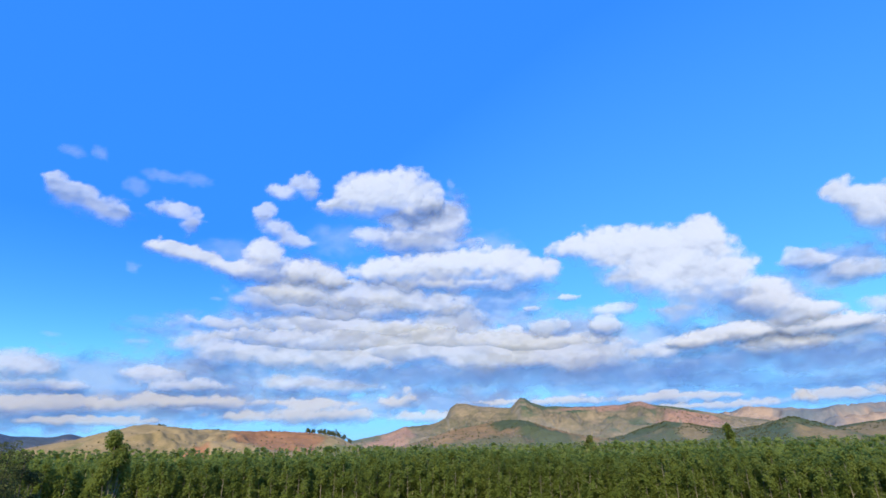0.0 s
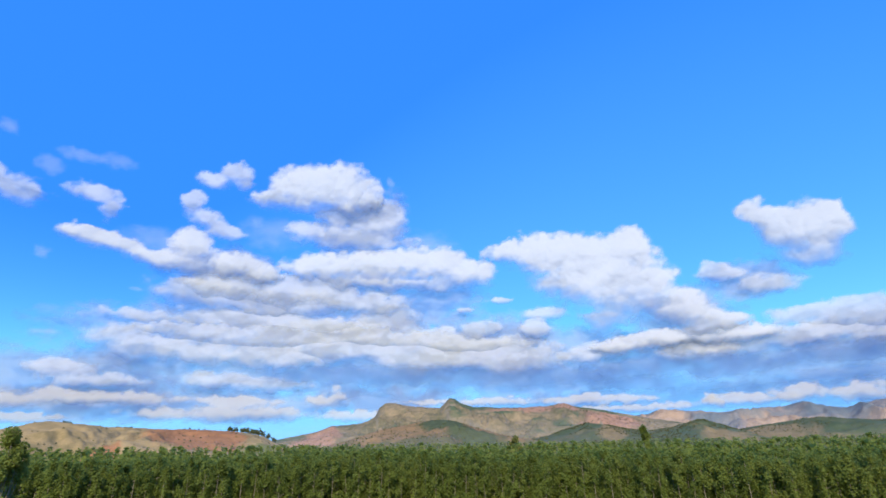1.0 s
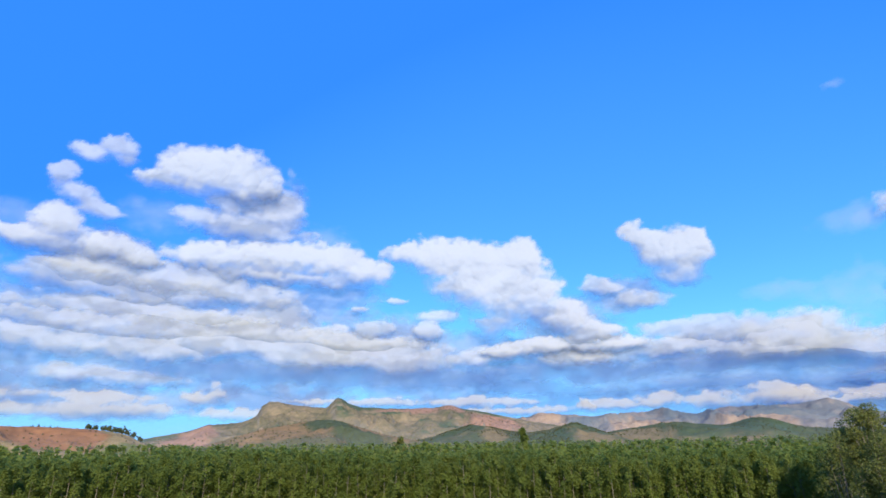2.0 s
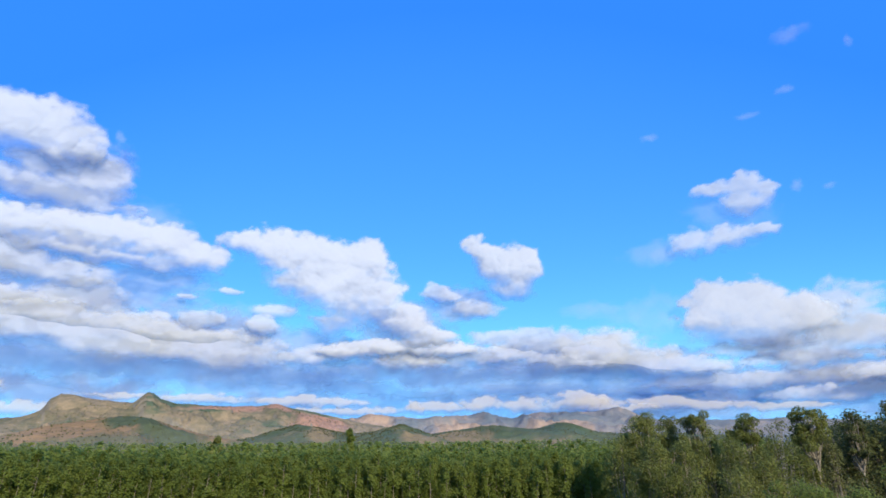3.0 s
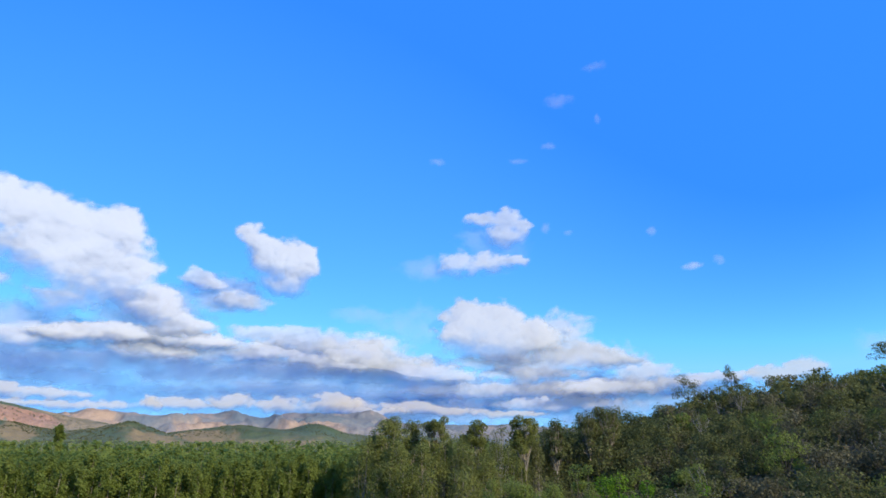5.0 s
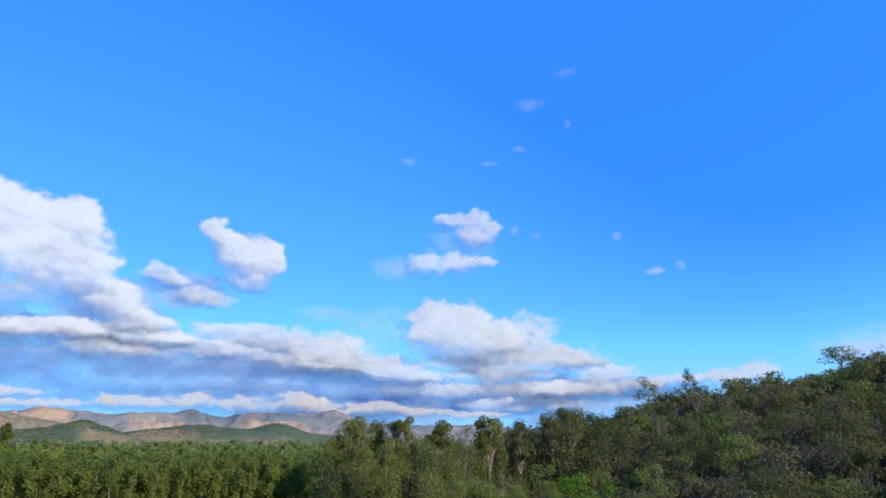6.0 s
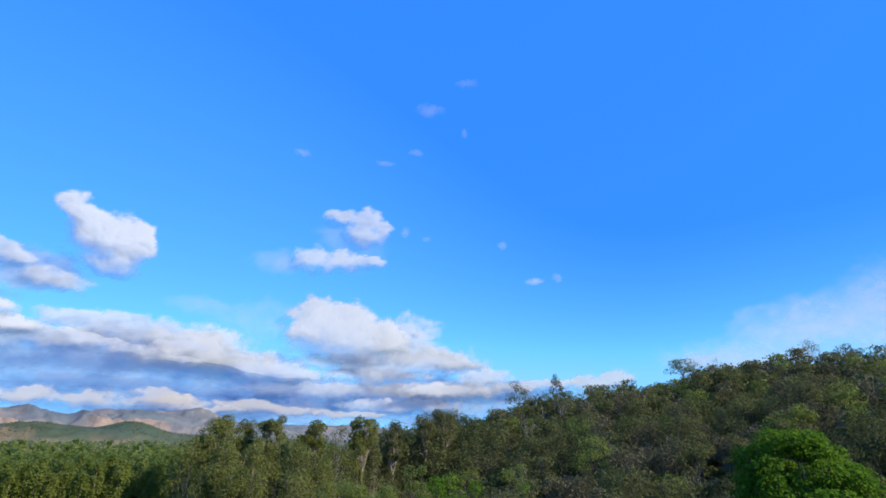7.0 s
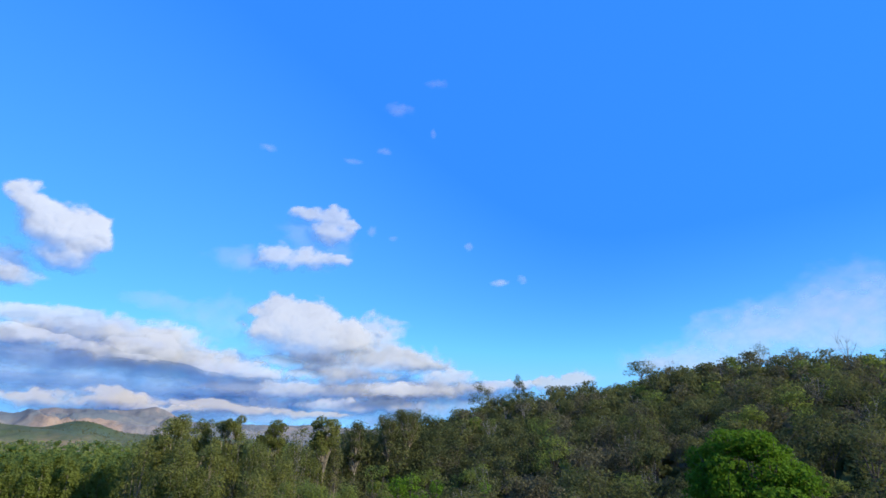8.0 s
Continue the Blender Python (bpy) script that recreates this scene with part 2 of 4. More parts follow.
def range_of_hills(name, label, r0, line, mat, deep=0.3, rough=0.1, seed=0, steps=360, cut=0.5, blunt=0.018, full=1.6, patches=()):
    """A range of hills r0 metres off whose skyline follows line: azimuth and elevation, turn by turn.
    Both flanks run down to the valley in spurs and gullies. full: how rounded the flanks are. patches: azimuth, place on
    the flank (0 at the crest, 1 at the foot) and their half sizes, where the soil or the cover differs."""
    la, le = [p[0] for p in line], [p[1] for p in line]
    azs = np.linspace(la[0], la[-1], steps)
    crest = np.interp(azs, la, le)
    width = max(1, int(steps * blunt))
    for _ in range(2):
        crest = np.convolve(np.pad(crest, width, mode="edge"), np.ones(2 * width + 1) / (2 * width + 1), "valid")
    crest = crest + rough * fbm(azs / 1.3, azs * 0 + seed, 5, seed, 0.6)
    cz = EYE + r0 * np.tan(np.radians(crest))
    t = np.concatenate([np.linspace(-1, 0, 56), np.linspace(0.04, 0.6, 10)])
    AZ = np.repeat(azs[:, None], len(t), 1)
    T = np.repeat(t[None, :], steps, 0)
    C = np.repeat(cz[:, None], len(t), 1)
    RR = r0 * (1 + T * deep)
    px, py = polar(AZ, RR)
    floor_ = land_z(px, py) - 3
    rise = np.maximum(C - floor_, 0)
    side = np.clip(np.where(T < 0, 1 + T, 1 - T / 0.6), 0, 1)
    size = 110 + 0.07 * r0
    wx = px + size * 0.5 * fbm(px / size, py / size, 3, seed + 2)
    wy = py + size * 0.5 * fbm(px / size + 9, py / size, 3, seed + 3)
    spur = 1 - 2 * np.abs(fbm(wx / size, wy / size, 5, seed + 7, 0.55))
    body = 1 - (1 - side) ** (full + 0.3 * fbm(px / size / 2, py / size / 2, 2, seed + 12))
    ZZ = floor_ + rise * np.clip(body + cut * (spur - 0.55) * np.sin(np.pi * np.clip(side, 0, 1)) * 0.6, -0.02, None)
    me = mesh_from(name, np.stack([px, py, ZZ], -1).reshape(-1, 3), grid_faces(steps, len(t))[:, ::-1], [mat])
    mask = np.zeros(AZ.shape)
    for ca_, ct_, wa_, wt_ in patches:
        q = 1 - ((AZ - ca_) / wa_) ** 2 - ((-T - ct_) / wt_) ** 2 + 0.7 * fbm(AZ * 1.1, T * 7, 5, seed + 51, 0.6)
        mask = np.maximum(mask, smooth(-0.2, 0.6, q))
    me.attributes.new("patch", "FLOAT", "POINT").data.foreach_set("value", mask.ravel().astype(np.float32))
    ob = new(name, me)
    HILL_GRIDS[name] = (px, py, ZZ, T)
    return tagged(ob, label, "hill", kind="structure")


HILL_GRIDS = {}
M_TAN = land_material("dry_grass_hill", [(0.3, (0.17, 0.13, 0.055)), (0.5, (0.27, 0.19, 0.085)), (0.72, (0.36, 0.25, 0.115))], 0.012, 0.09, (0.15, 0.15, 0.055), 0.56, 3, third=(0.31, 0.14, 0.06))
M_BROWN = land_material("brown_scrub_hill", [(0.3, (0.13, 0.10, 0.045)), (0.5, (0.23, 0.14, 0.065)), (0.75, (0.29, 0.18, 0.08))], 0.009, 0.07, (0.12, 0.11, 0.05), 0.55, 4, third=(0.07, 0.085, 0.04))
M_GREENH = land_material("wooded_far_hill", [(0.3, (0.045, 0.07, 0.03)), (0.55, (0.075, 0.09, 0.042)), (0.8, (0.14, 0.115, 0.06))], 0.009, 0.07, (0.06, 0.09, 0.05), 0.5, 4, third=(0.2, 0.145, 0.07))
M_ROCK = land_material("rocky_mountain", [(0.25, (0.085, 0.09, 0.05)), (0.5, (0.20, 0.155, 0.085)), (0.75, (0.33, 0.235, 0.13))], 0.006, 0.035, (0.085, 0.11, 0.06), 0.505, 16, steep=(0.19, 0.16, 0.11), third=(0.34, 0.19, 0.12))
# cooler and greyer than the rock: distance haze put into the base colours
M_FAR = land_material("distant_range_hazed", [(0.3, (0.12, 0.135, 0.14)), (0.5, (0.17, 0.165, 0.155)), (0.75, (0.30, 0.22, 0.17))], 0.004, 0.02, (0.11, 0.13, 0.14), 0.47, 20, third=(0.34, 0.23, 0.15))

range_of_hills("hill_near", "low rounded hill of dry grass with bare red soil", 900,
               [(-42, 0), (-38, 0.3), (-35.1, 1.0), (-32.1, 1.6), (-30.2, 2.15), (-27.9, 2.65), (-25.8, 2.5), (-24.3, 2.3), (-19.9, 2.2), (-16.8, 2.1), (-13.3, 1.95), (-10.3, 1.6), (-8.6, 0.7), (-6, 0.0)],
               M_TAN, 0.35, 0.05, 3, cut=0.8, patches=((-16.2, 0.38, 5.0, 0.36), (-24.2, 0.70, 2.3, 0.09)))
range_of_hills("hill_brown", "brown scrubby hill with a dark wooded shoulder", 1250,
               [(-6, 0.3), (-2.5, 1.1), (1.0, 2.15), (3.8, 2.65), (5.8, 2.95), (7.8, 2.95), (9.5, 2.65), (12.2, 1.8), (15, 1.2), (19, 0.5)], M_BROWN, 0.3, 0.05, 11, patches=((7.5, 0.22, 2.6, 0.25), (10.5, 0.5, 3.2, 0.3), (-2, 0.8, 3, 0.2)))
range_of_hills("hill_wooded", "low dark hill covered in scrub", 1450,
               [(12, 0.4), (17.4, 1.2), (19.6, 1.9), (21.7, 2.45), (23.1, 2.3), (25, 1.8), (27.5, 1.5), (29.5, 1.8), (31.8, 2.45), (33.3, 2.0), (34.8, 1.5), (38, 0.8)], M_GREENH, 0.25, 0.06, 17, patches=((34, 0.7, 2.5, 0.3), (24, 0.5, 1.5, 0.3), (18, 0.8, 2, 0.2)))
range_of_hills("hill_green", "low green wooded hill", 1600,
               [(31, 0.6), (36, 1.6), (39.9, 2.05), (42.1, 2.2), (45.3, 1.85), (47.9, 2.5), (49.4, 2.2), (50.8, 1.6), (54, 1.3), (60, 1.2), (66, 0.6)], M_GREENH, 0.25, 0.05, 23, patches=((37.5, 0.7, 3.5, 0.35), (46, 0.85, 5, 0.12)))
range_of_hills("mountain_rocky", "rocky mountain range with a steep butte and a pointed peak", 2500,
               [(-12, 0.8), (-8.1, 1.45), (-5.3, 2.0), (-3.6, 2.6), (-0.7, 2.8), (0.5, 3.4), (0.9, 4.3), (1.5, 4.75), (2.2, 4.72), (3.9, 4.45), (7.1, 4.2), (7.5, 4.6), (8.1, 5.2), (8.6, 5.15), (9.3, 4.65), (10.5, 4.25),
                (14.6, 4.1), (17.8, 4.15), (19.7, 4.4), (20.4, 4.1), (22.9, 3.7), (25.2, 3.2), (27, 2.8), (30, 2.3), (34, 1.2)], M_ROCK, 0.3, 0.09, 31, 600, 0.55, 0.003, 1.15, patches=((-5, 0.5, 2.5, 0.5), (16, 0.12, 4, 0.14), (19.8, 0.1, 1.5, 0.2), (24, 0.5, 3, 0.4)))
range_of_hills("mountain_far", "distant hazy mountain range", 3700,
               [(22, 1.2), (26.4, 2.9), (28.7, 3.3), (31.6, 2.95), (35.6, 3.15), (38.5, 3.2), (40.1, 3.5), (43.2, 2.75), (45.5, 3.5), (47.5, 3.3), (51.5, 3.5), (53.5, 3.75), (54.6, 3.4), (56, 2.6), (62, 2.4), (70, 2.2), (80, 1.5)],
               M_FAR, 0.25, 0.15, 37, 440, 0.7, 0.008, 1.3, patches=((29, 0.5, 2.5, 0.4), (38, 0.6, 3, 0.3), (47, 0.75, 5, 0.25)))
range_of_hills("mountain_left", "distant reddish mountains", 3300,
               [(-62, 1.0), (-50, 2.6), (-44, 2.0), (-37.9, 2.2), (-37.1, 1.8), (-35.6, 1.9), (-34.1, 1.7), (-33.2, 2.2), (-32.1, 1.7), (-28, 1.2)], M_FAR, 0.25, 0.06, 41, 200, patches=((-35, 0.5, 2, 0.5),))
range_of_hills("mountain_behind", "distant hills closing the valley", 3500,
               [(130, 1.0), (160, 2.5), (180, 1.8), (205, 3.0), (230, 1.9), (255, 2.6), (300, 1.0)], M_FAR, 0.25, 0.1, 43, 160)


# ---- clouds: lumps of cumulus far behind the land, lit by the sun and the sky ----
def cloud_material(name, clear, fray, tone):
    """Bright white vapour: scatters light back and lets some through, rounded like its heads; frayed where it is thin."""
    m, n, l = material(name)
    at = n.new("ShaderNodeAttribute"); at.attribute_name = "thick"
    ba = n.new("ShaderNodeAttribute"); ba.attribute_name = "cover"
    so = n.new("ShaderNodeAttribute"); so.attribute_name = "softness"
    ro = n.new("ShaderNodeAttribute"); ro.attribute_name = "rounding"
    geo = n.new("ShaderNodeNewGeometry")
    fine = noise_node(n, l, 0.012, 5.0, 0.56, geo.outputs["Position"])
    unit = n.new("ShaderNodeVectorMath"); unit.operation = "NORMALIZE"
    l.new(ro.outputs["Vector"], unit.inputs[0])
    bp = n.new("ShaderNodeBump"); bp.inputs["Strength"].default_value = 0.05; bp.inputs["Distance"].default_value = 40
    l.new(fine.outputs[0], bp.inputs["Height"]); l.new(unit.outputs[0], bp.inputs["Normal"])
    d = n.new("ShaderNodeBsdfDiffuse"); d.inputs["Color"].default_value = (*tone, 1)
    l.new(bp.outputs[0], d.inputs["Normal"])
    # tinted blue to paint the blue shade of bases and banks into the vapour
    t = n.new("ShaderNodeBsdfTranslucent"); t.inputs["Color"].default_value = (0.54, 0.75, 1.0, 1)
    l.new(bp.outputs[0], t.inputs["Normal"])
    mix = n.new("ShaderNodeMixShader"); gl = n.new("ShaderNodeAttribute"); gl.attribute_name = "through"
    l.new(gl.outputs["Fac"], mix.inputs[0])
    l.new(d.outputs[0], mix.inputs[1]); l.new(t.outputs[0], mix.inputs[2])
    tr = n.new("ShaderNodeBsdfTransparent")
    # the vapour frays: fine noise eats into the thin rim
    fr = n.new("ShaderNodeMath"); fr.operation = "MULTIPLY_ADD"; fr.inputs[1].default_value = fray; fr.inputs[2].default_value = -0.5 * fray
    l.new(fine.outputs[0], fr.inputs[0])
    su = n.new("ShaderNodeMath"); su.operation = "ADD"
    l.new(at.outputs["Fac"], su.inputs[0]); l.new(fr.outputs[0], su.inputs[1])
    mr = n.new("ShaderNodeMapRange"); mr.interpolation_type = "SMOOTHSTEP"
    mr.inputs["From Min"].default_value = -0.05; mr.inputs["To Max"].default_value = clear
    l.new(su.outputs[0], mr.inputs["Value"]); l.new(so.outputs["Fac"], mr.inputs["From Max"])
    k = n.new("ShaderNodeMath"); k.operation = "MULTIPLY"
    l.new(mr.outputs[0], k.inputs[0]); l.new(ba.outputs["Fac"], k.inputs[1])
    m2 = n.new("ShaderNodeMixShader")
    l.new(k.outputs[0], m2.inputs[0]); l.new(tr.outputs[0], m2.inputs[1]); l.new(mix.outputs[0], m2.inputs[2])
    o = n.new("ShaderNodeOutputMaterial"); l.new(m2.outputs[0], o.inputs["Surface"])
    return m


# cover, softness of the crown's rim and of the base, warp, depth, roundness, heads, lean of the face (down below 0),
# how much thinner the base is, fraying, label
CLOUDS = {
    "puff": (0.97, 0.9, 1.5, 0.55, 0.5, 1.1, 1.0, 0.0, 0.42, 0.7, "white puffy cumulus cloud with a blue-grey base"),
    "soft": (0.80, 1.1, 1.6, 0.6, 0.5, 0.6, 0.8, -0.15, 0.25, 0.7, "soft loose white cloud with a bluish base"),
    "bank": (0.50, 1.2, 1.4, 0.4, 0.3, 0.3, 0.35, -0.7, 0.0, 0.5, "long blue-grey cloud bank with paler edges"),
    "low": (0.68, 0.9, 1.2, 0.6, 0.4, 0.6, 0.8, 0.2, 0.4, 0.7, "low creamy cloud streak above the mountains"),
    "thin": (0.30, 1.7, 1.9, 0.55, 0.3, 0.3, 0.4, 0.1, 0.0, 0.7, "small thin wisp of white cloud"),
    "veil": (0.72, 1.2, 1.4, 0.5, 0.3, 0.2, 0.6, -0.25, 0.0, 0.6, "wide pale cloud deck behind the nearer clouds"),
    "haze": (0.72, 1.9, 1.9, 0.5, 0.3, 0.2, 0.2, 0.2, 0.0, 0.3, "thin veil of white haze"),
    "rear_fill": (0.95, 0.6, 0.9, 0.46, 0.8, 1.0, 1.0, 0.0, 0.2, 0.9, "unseen white cumulus added behind to fill the shade"),
    "mist": (0.12, 2.0, 2.0, 0.15, 0.1, 0.0, 0.0, 0.0, 0.0, 0.2, "faint pale haze low over the far valley"),
}
# the low clouds' warm tone paints the reddened sunlight into their colour
CLOUD_MATS = {k: cloud_material("cloud_" + k, v[0], v[9], (0.55, 0.485, 0.39) if k == "low" else (0.55, 0.54, 0.52)) for k, v in CLOUDS.items()}
STEP = 0.17
MIST = {301: 3050, 302: 1900, 303: 560}


def cloud(kind, seed, *puffs):
    """A cloud of round puffs (azimuth, elevation, half width, half height in degrees), joined, frayed by noise and
    swelled into lumps towards and away from the drone."""
    clear, soft_top, soft_low, warp, deep, round_, heads, lean, fade, _, label = CLOUDS[kind]
    P = np.array(puffs)
    even_sun = {"thin": 1.5, "haze": 2.0, "mist": 1.5, "low": 0.5, "bank": 0.0, "veil": 0.2}.get(kind, 0.35) + (0.8 * float(smooth(40, 90, P[:, 0].mean())) if kind in ("puff", "soft", "low") else 0)
    fuller = {"puff": 0.14, "soft": 0.14, "veil": 0.15}.get(kind, 0.0)
    size = float(np.median(P[:, 3]))
    pad = 0.6 + 0.5 * size
    gap = 0.6 if kind in ("rear_fill", "mist") else STEP
    u = np.arange((P[:, 0] - P[:, 2]).min() - pad, (P[:, 0] + P[:, 2]).max() + pad, gap)
    v = np.arange((P[:, 1] - P[:, 3]).min() - pad, (P[:, 1] + P[:, 3]).max() + pad, gap)
    U, V = np.meshgrid(u, v, indexing="ij")
    s = 1.0 / max(0.5, size)
    wu = U + warp * size * 1.3 * fbm(U * s * 0.9, V * s * 1.3, 5, seed * 3, 0.55)
    wv = V + warp * size * 1.0 * fbm(U * s * 0.9 + 40, V * s * 1.3, 5, seed * 3 + 1, 0.55)
    F = np.zeros(U.shape)
    side, high = np.zeros(U.shape), np.zeros(U.shape)      # where in its puff a place lies
    for pa, pe, ra, re in puffs:
        across, up = (wu - pa) / ra, (wv - pe) / re
        q = 1.22 - across ** 2 - up ** 2
        w_ = np.exp(3.0 * np.clip(q, -6, 2))
        F = F + w_
        side, high = side + w_ * across, high + w_ * up
    side, high = np.clip(side / (F + 1e-9), -1.2, 1.2), np.clip(high / (F + 1e-9), -1.2, 1.2)
    F = np.log(F + 1e-9) / 3.0
    lump = billow(U * s * 1.3 + fbm(U * s, V * s, 3, seed), V * s * 1.6, seed) * 0.6 + billow(U * s * 3.0 + fbm(U * s * 2, V * s * 2, 2, seed + 4), V * s * 3.6 + fbm(U, V, 2, seed + 5), seed + 2) * 0.4
    F = F + 0.5 * (lump - 0.55) * heads
    F = F + 0.32 * fbm(U * 1.1, V * 1.7, 5, seed + 31, 0.5)
    F = F + fuller
    # drifts of sunlit heads and shaded hollows across the cloud
    bent = 0.8 * fbm(U * 0.3, V * 0.5, 3, seed + 83)
    drift = fbm(U * 0.24 + bent, V * 0.75 + bent, 4, seed + 91, 0.5) + 0.6 * fbm(U * 0.7 + bent, V * 1.3, 3, seed + 95, 0.5)
    if kind in ("soft", "veil"):
        F = F + 0.45 * fbm(U * 0.3 + bent, V * 0.7, 4, seed + 77)
    if kind == "low":
        F = F + 0.9 * fbm(U * 0.5, V * 0.9, 3, seed + 71)
    # the height within the whole cloud, from its base (-1) to its crown (1), even from one column to the next
    full = F > 0.1
    any_ = full.any(1)
    top = np.where(any_, np.where(full, V, -99).max(1), np.nan)
    low = np.where(any_, np.where(full, V, 99).min(1), np.nan)
    cols = np.flatnonzero(any_)
    if len(cols):
        top, low = np.interp(np.arange(len(u)), cols, top[cols]), np.interp(np.arange(len(u)), cols, low[cols])
        k_ = max(1, int(0.8 * size / gap))
        even = lambda c: np.convolve(np.pad(c, k_, mode="edge"), np.ones(2 * k_ + 1) / (2 * k_ + 1), "valid")
        top, low = even(top), even(low)
        whole = np.clip(2 * (V - low[:, None]) / np.maximum(top - low, 0.3)[:, None] - 1, -1.1, 1.1)
    else:
        whole = high
    body = 0.45 * high + 0.55 * whole
    grain = 0.25 * fbm(U * 0.9, V * 1.4, 3, seed + 61)
    base_ = smooth(0.0, 1.0, -body + grain)
    cover = 1 - fade * base_
    softness = soft_top + (soft_low - soft_top) * smooth(-0.5, 0.6, -body + grain)
    H = deep * min(size, 2.2) * 0.45 * smooth(-0.4, 1.5, F)
    k_ = max(1, int(0.35 * size / gap))
    box_ = np.ones(2 * k_ + 1) / (2 * k_ + 1)
    for axis in (0, 1, 0, 1):                      # its body swells smoothly
        H = np.apply_along_axis(lambda c: np.convolve(np.pad(c, k_, mode="edge"), box_, "valid"), axis, H)
    # each kind at its own distance, the higher the farther, so that none cuts through another or takes its sun
    far = {"veil": 4010, "bank": 3926, "low": 3860, "haze": 4100, "mist": MIST.get(seed, 3000), "soft": 3945, "thin": 3990}.get(kind, 3900) + 4 * (seed % 6)
    deg = far * 0.01745
    ca, sa_, ce, se_ = np.cos(np.radians(U)), np.sin(np.radians(U)), np.cos(np.radians(V)), np.sin(np.radians(V))
    way = np.stack([sa_ * ce, ca * ce, se_], -1)
    # the way that the rounded vapour faces: out from its puff, its heads and the whole cloud
    lu, lv = np.gradient(lump, gap, gap)
    # more of the blue translucent mix at the base than the crown, painting blue shade
    blue_share = {"bank": 0.84, "veil": 0.6, "haze": 0.4, "mist": 0.5, "thin": 0.4}.get(kind, 0.28 + 0.62 * base_) + 0 * base_
    drifted = {"puff": 0.55, "soft": 1.0, "veil": 1.0, "bank": 0.6, "low": 0.4}.get(kind, 0.2)
    nu = round_ * 0.6 * side + 0.5 * drifted * fbm(U * 0.6, V * 0.9, 3, seed + 97, 0.5) - 0.15 * heads * size * np.clip(lu, -2, 2)
    nv = round_ * 0.95 * (body + 0.12) + drifted * drift - 0.12 * heads * size * np.clip(lv, -2, 2) + lean
    nv = np.maximum(nv, {"bank": -1.2, "veil": -0.6}.get(kind, -0.32))
    right = np.stack([ca, -sa_, 0 * ca], -1)
    upward = np.stack([-sa_ * se_, -ca * se_, ce], -1)
    facing = (right * nu[..., None] + upward * nv[..., None]).reshape(-1, 3)
    faces = grid_faces(len(u), len(v))
    cov, thick, softness = cover.ravel(), F.ravel(), softness.ravel()
    faces = faces[thick[faces].max(1) > -0.5]
    # the front and the back meet at the rim
    n = len(cov)
    met = np.zeros(n, int); np.add.at(met, faces.ravel(), 1)
    rim = met < 4
    deck = np.zeros(n) if kind == "mist" else -25 * V.ravel()
    # where the sun stands to the side, a cloud turns its face to the sunny side
    turned = 1.1 * float(smooth(76, 104, P[:, 0].mean())) if kind not in ("mist", "rear_fill") else 0
    deck = deck - turned * (U.ravel() - float(P[:, 0].mean())) * deg
    if kind == "haze":
        deck = deck - 1.0 * (V.ravel() - float(P[:, 1].mean())) * deg
    front = far - np.maximum(H, 0).ravel() * deg - deck
    back = far + 0.5 * np.maximum(H, 0).ravel() * deg + 3.0 - deck
    front[~rim] -= 3.0
    W3 = way.reshape(-1, 3)
    eye = np.array([0, 0, EYE])
    pts = np.concatenate([W3 * front[:, None], W3 * back[:, None]]) + eye
    # thin vapour scatters the sun's light to all sides alike, thick vapour only in part
    facing = facing + even_sun * np.array([math.sin(sa) * math.cos(se), math.cos(sa) * math.cos(se), math.sin(se)])
    facing = np.concatenate([facing - 0.95 * W3, facing + 0.95 * W3])
    other = np.where(rim, np.arange(n), np.arange(n) + n)
    allf = np.concatenate([faces, other[faces][:, ::-1]]) if kind == "puff" else faces
    used = np.zeros(len(pts), bool); used[allf.ravel()] = True
    idx = np.cumsum(used) - 1
    centre = pts[used].mean(0)
    me = mesh_from("cloud", pts[used] - centre, idx[allf], [CLOUD_MATS[kind]])
    for nm, val in (("thick", np.concatenate([thick, thick])), ("cover", np.concatenate([cov, cov * 0.12])), ("softness", np.concatenate([softness, softness])), ("through", np.concatenate([blue_share.ravel(), blue_share.ravel()]))):
        me.attributes.new(nm, "FLOAT", "POINT").data.foreach_set("value", val[used].astype(np.float32))
    me.attributes.new("rounding", "FLOAT_VECTOR", "POINT").data.foreach_set("vector", facing[used].astype(np.float32).ravel())
    ob = new("cloud", me)
    ob.location = centre
    return tagged(ob, label, "cloud", "clouds in the sky")


cloud("soft", 1, (-14.6, 16.0, 4.67, 1.50), (-8.6, 15.7, 4.86, 1.65), (-1.2, 14.8, 4.94, 1.31), (-5.5, 16.3, 3.71, 1.19))
cloud("soft", 2, (-10.7, 11.0, 9.25, 1.26), (1.2, 11.2, 7.21, 1.05), (10.7, 10.4, 5.80, 1.03), (-17.6, 11.1, 5.48, 0.89))
cloud("soft", 3, (40.6, 9.2, 7.93, 1.13), (50.3, 8.1, 6.10, 1.06), (33.6, 8.6, 5.30, 1.03))
cloud("veil", 4, (-15.2, 9.2, 14.21, 3.89), (4.1, 9.1, 17.27, 4.30), (21.0, 8.2, 13.37, 3.74))
cloud("veil", 8, (-10.0, 14.0, 11.0, 3.2), (3.0, 14.8, 9.0, 3.4), (13.5, 10.5, 6.0, 2.6))
cloud("veil", 10, (-2.0, 21.6, 5.2, 2.4), (1.2, 24.0, 2.8, 2.2), (-16.0, 17.5, 5.5, 2.0))
cloud("veil", 63, (31.5, 12.4, 4.8, 2.4), (38.5, 14.6, 4.2, 1.6), (47.0, 9.0, 9.0, 2.0))
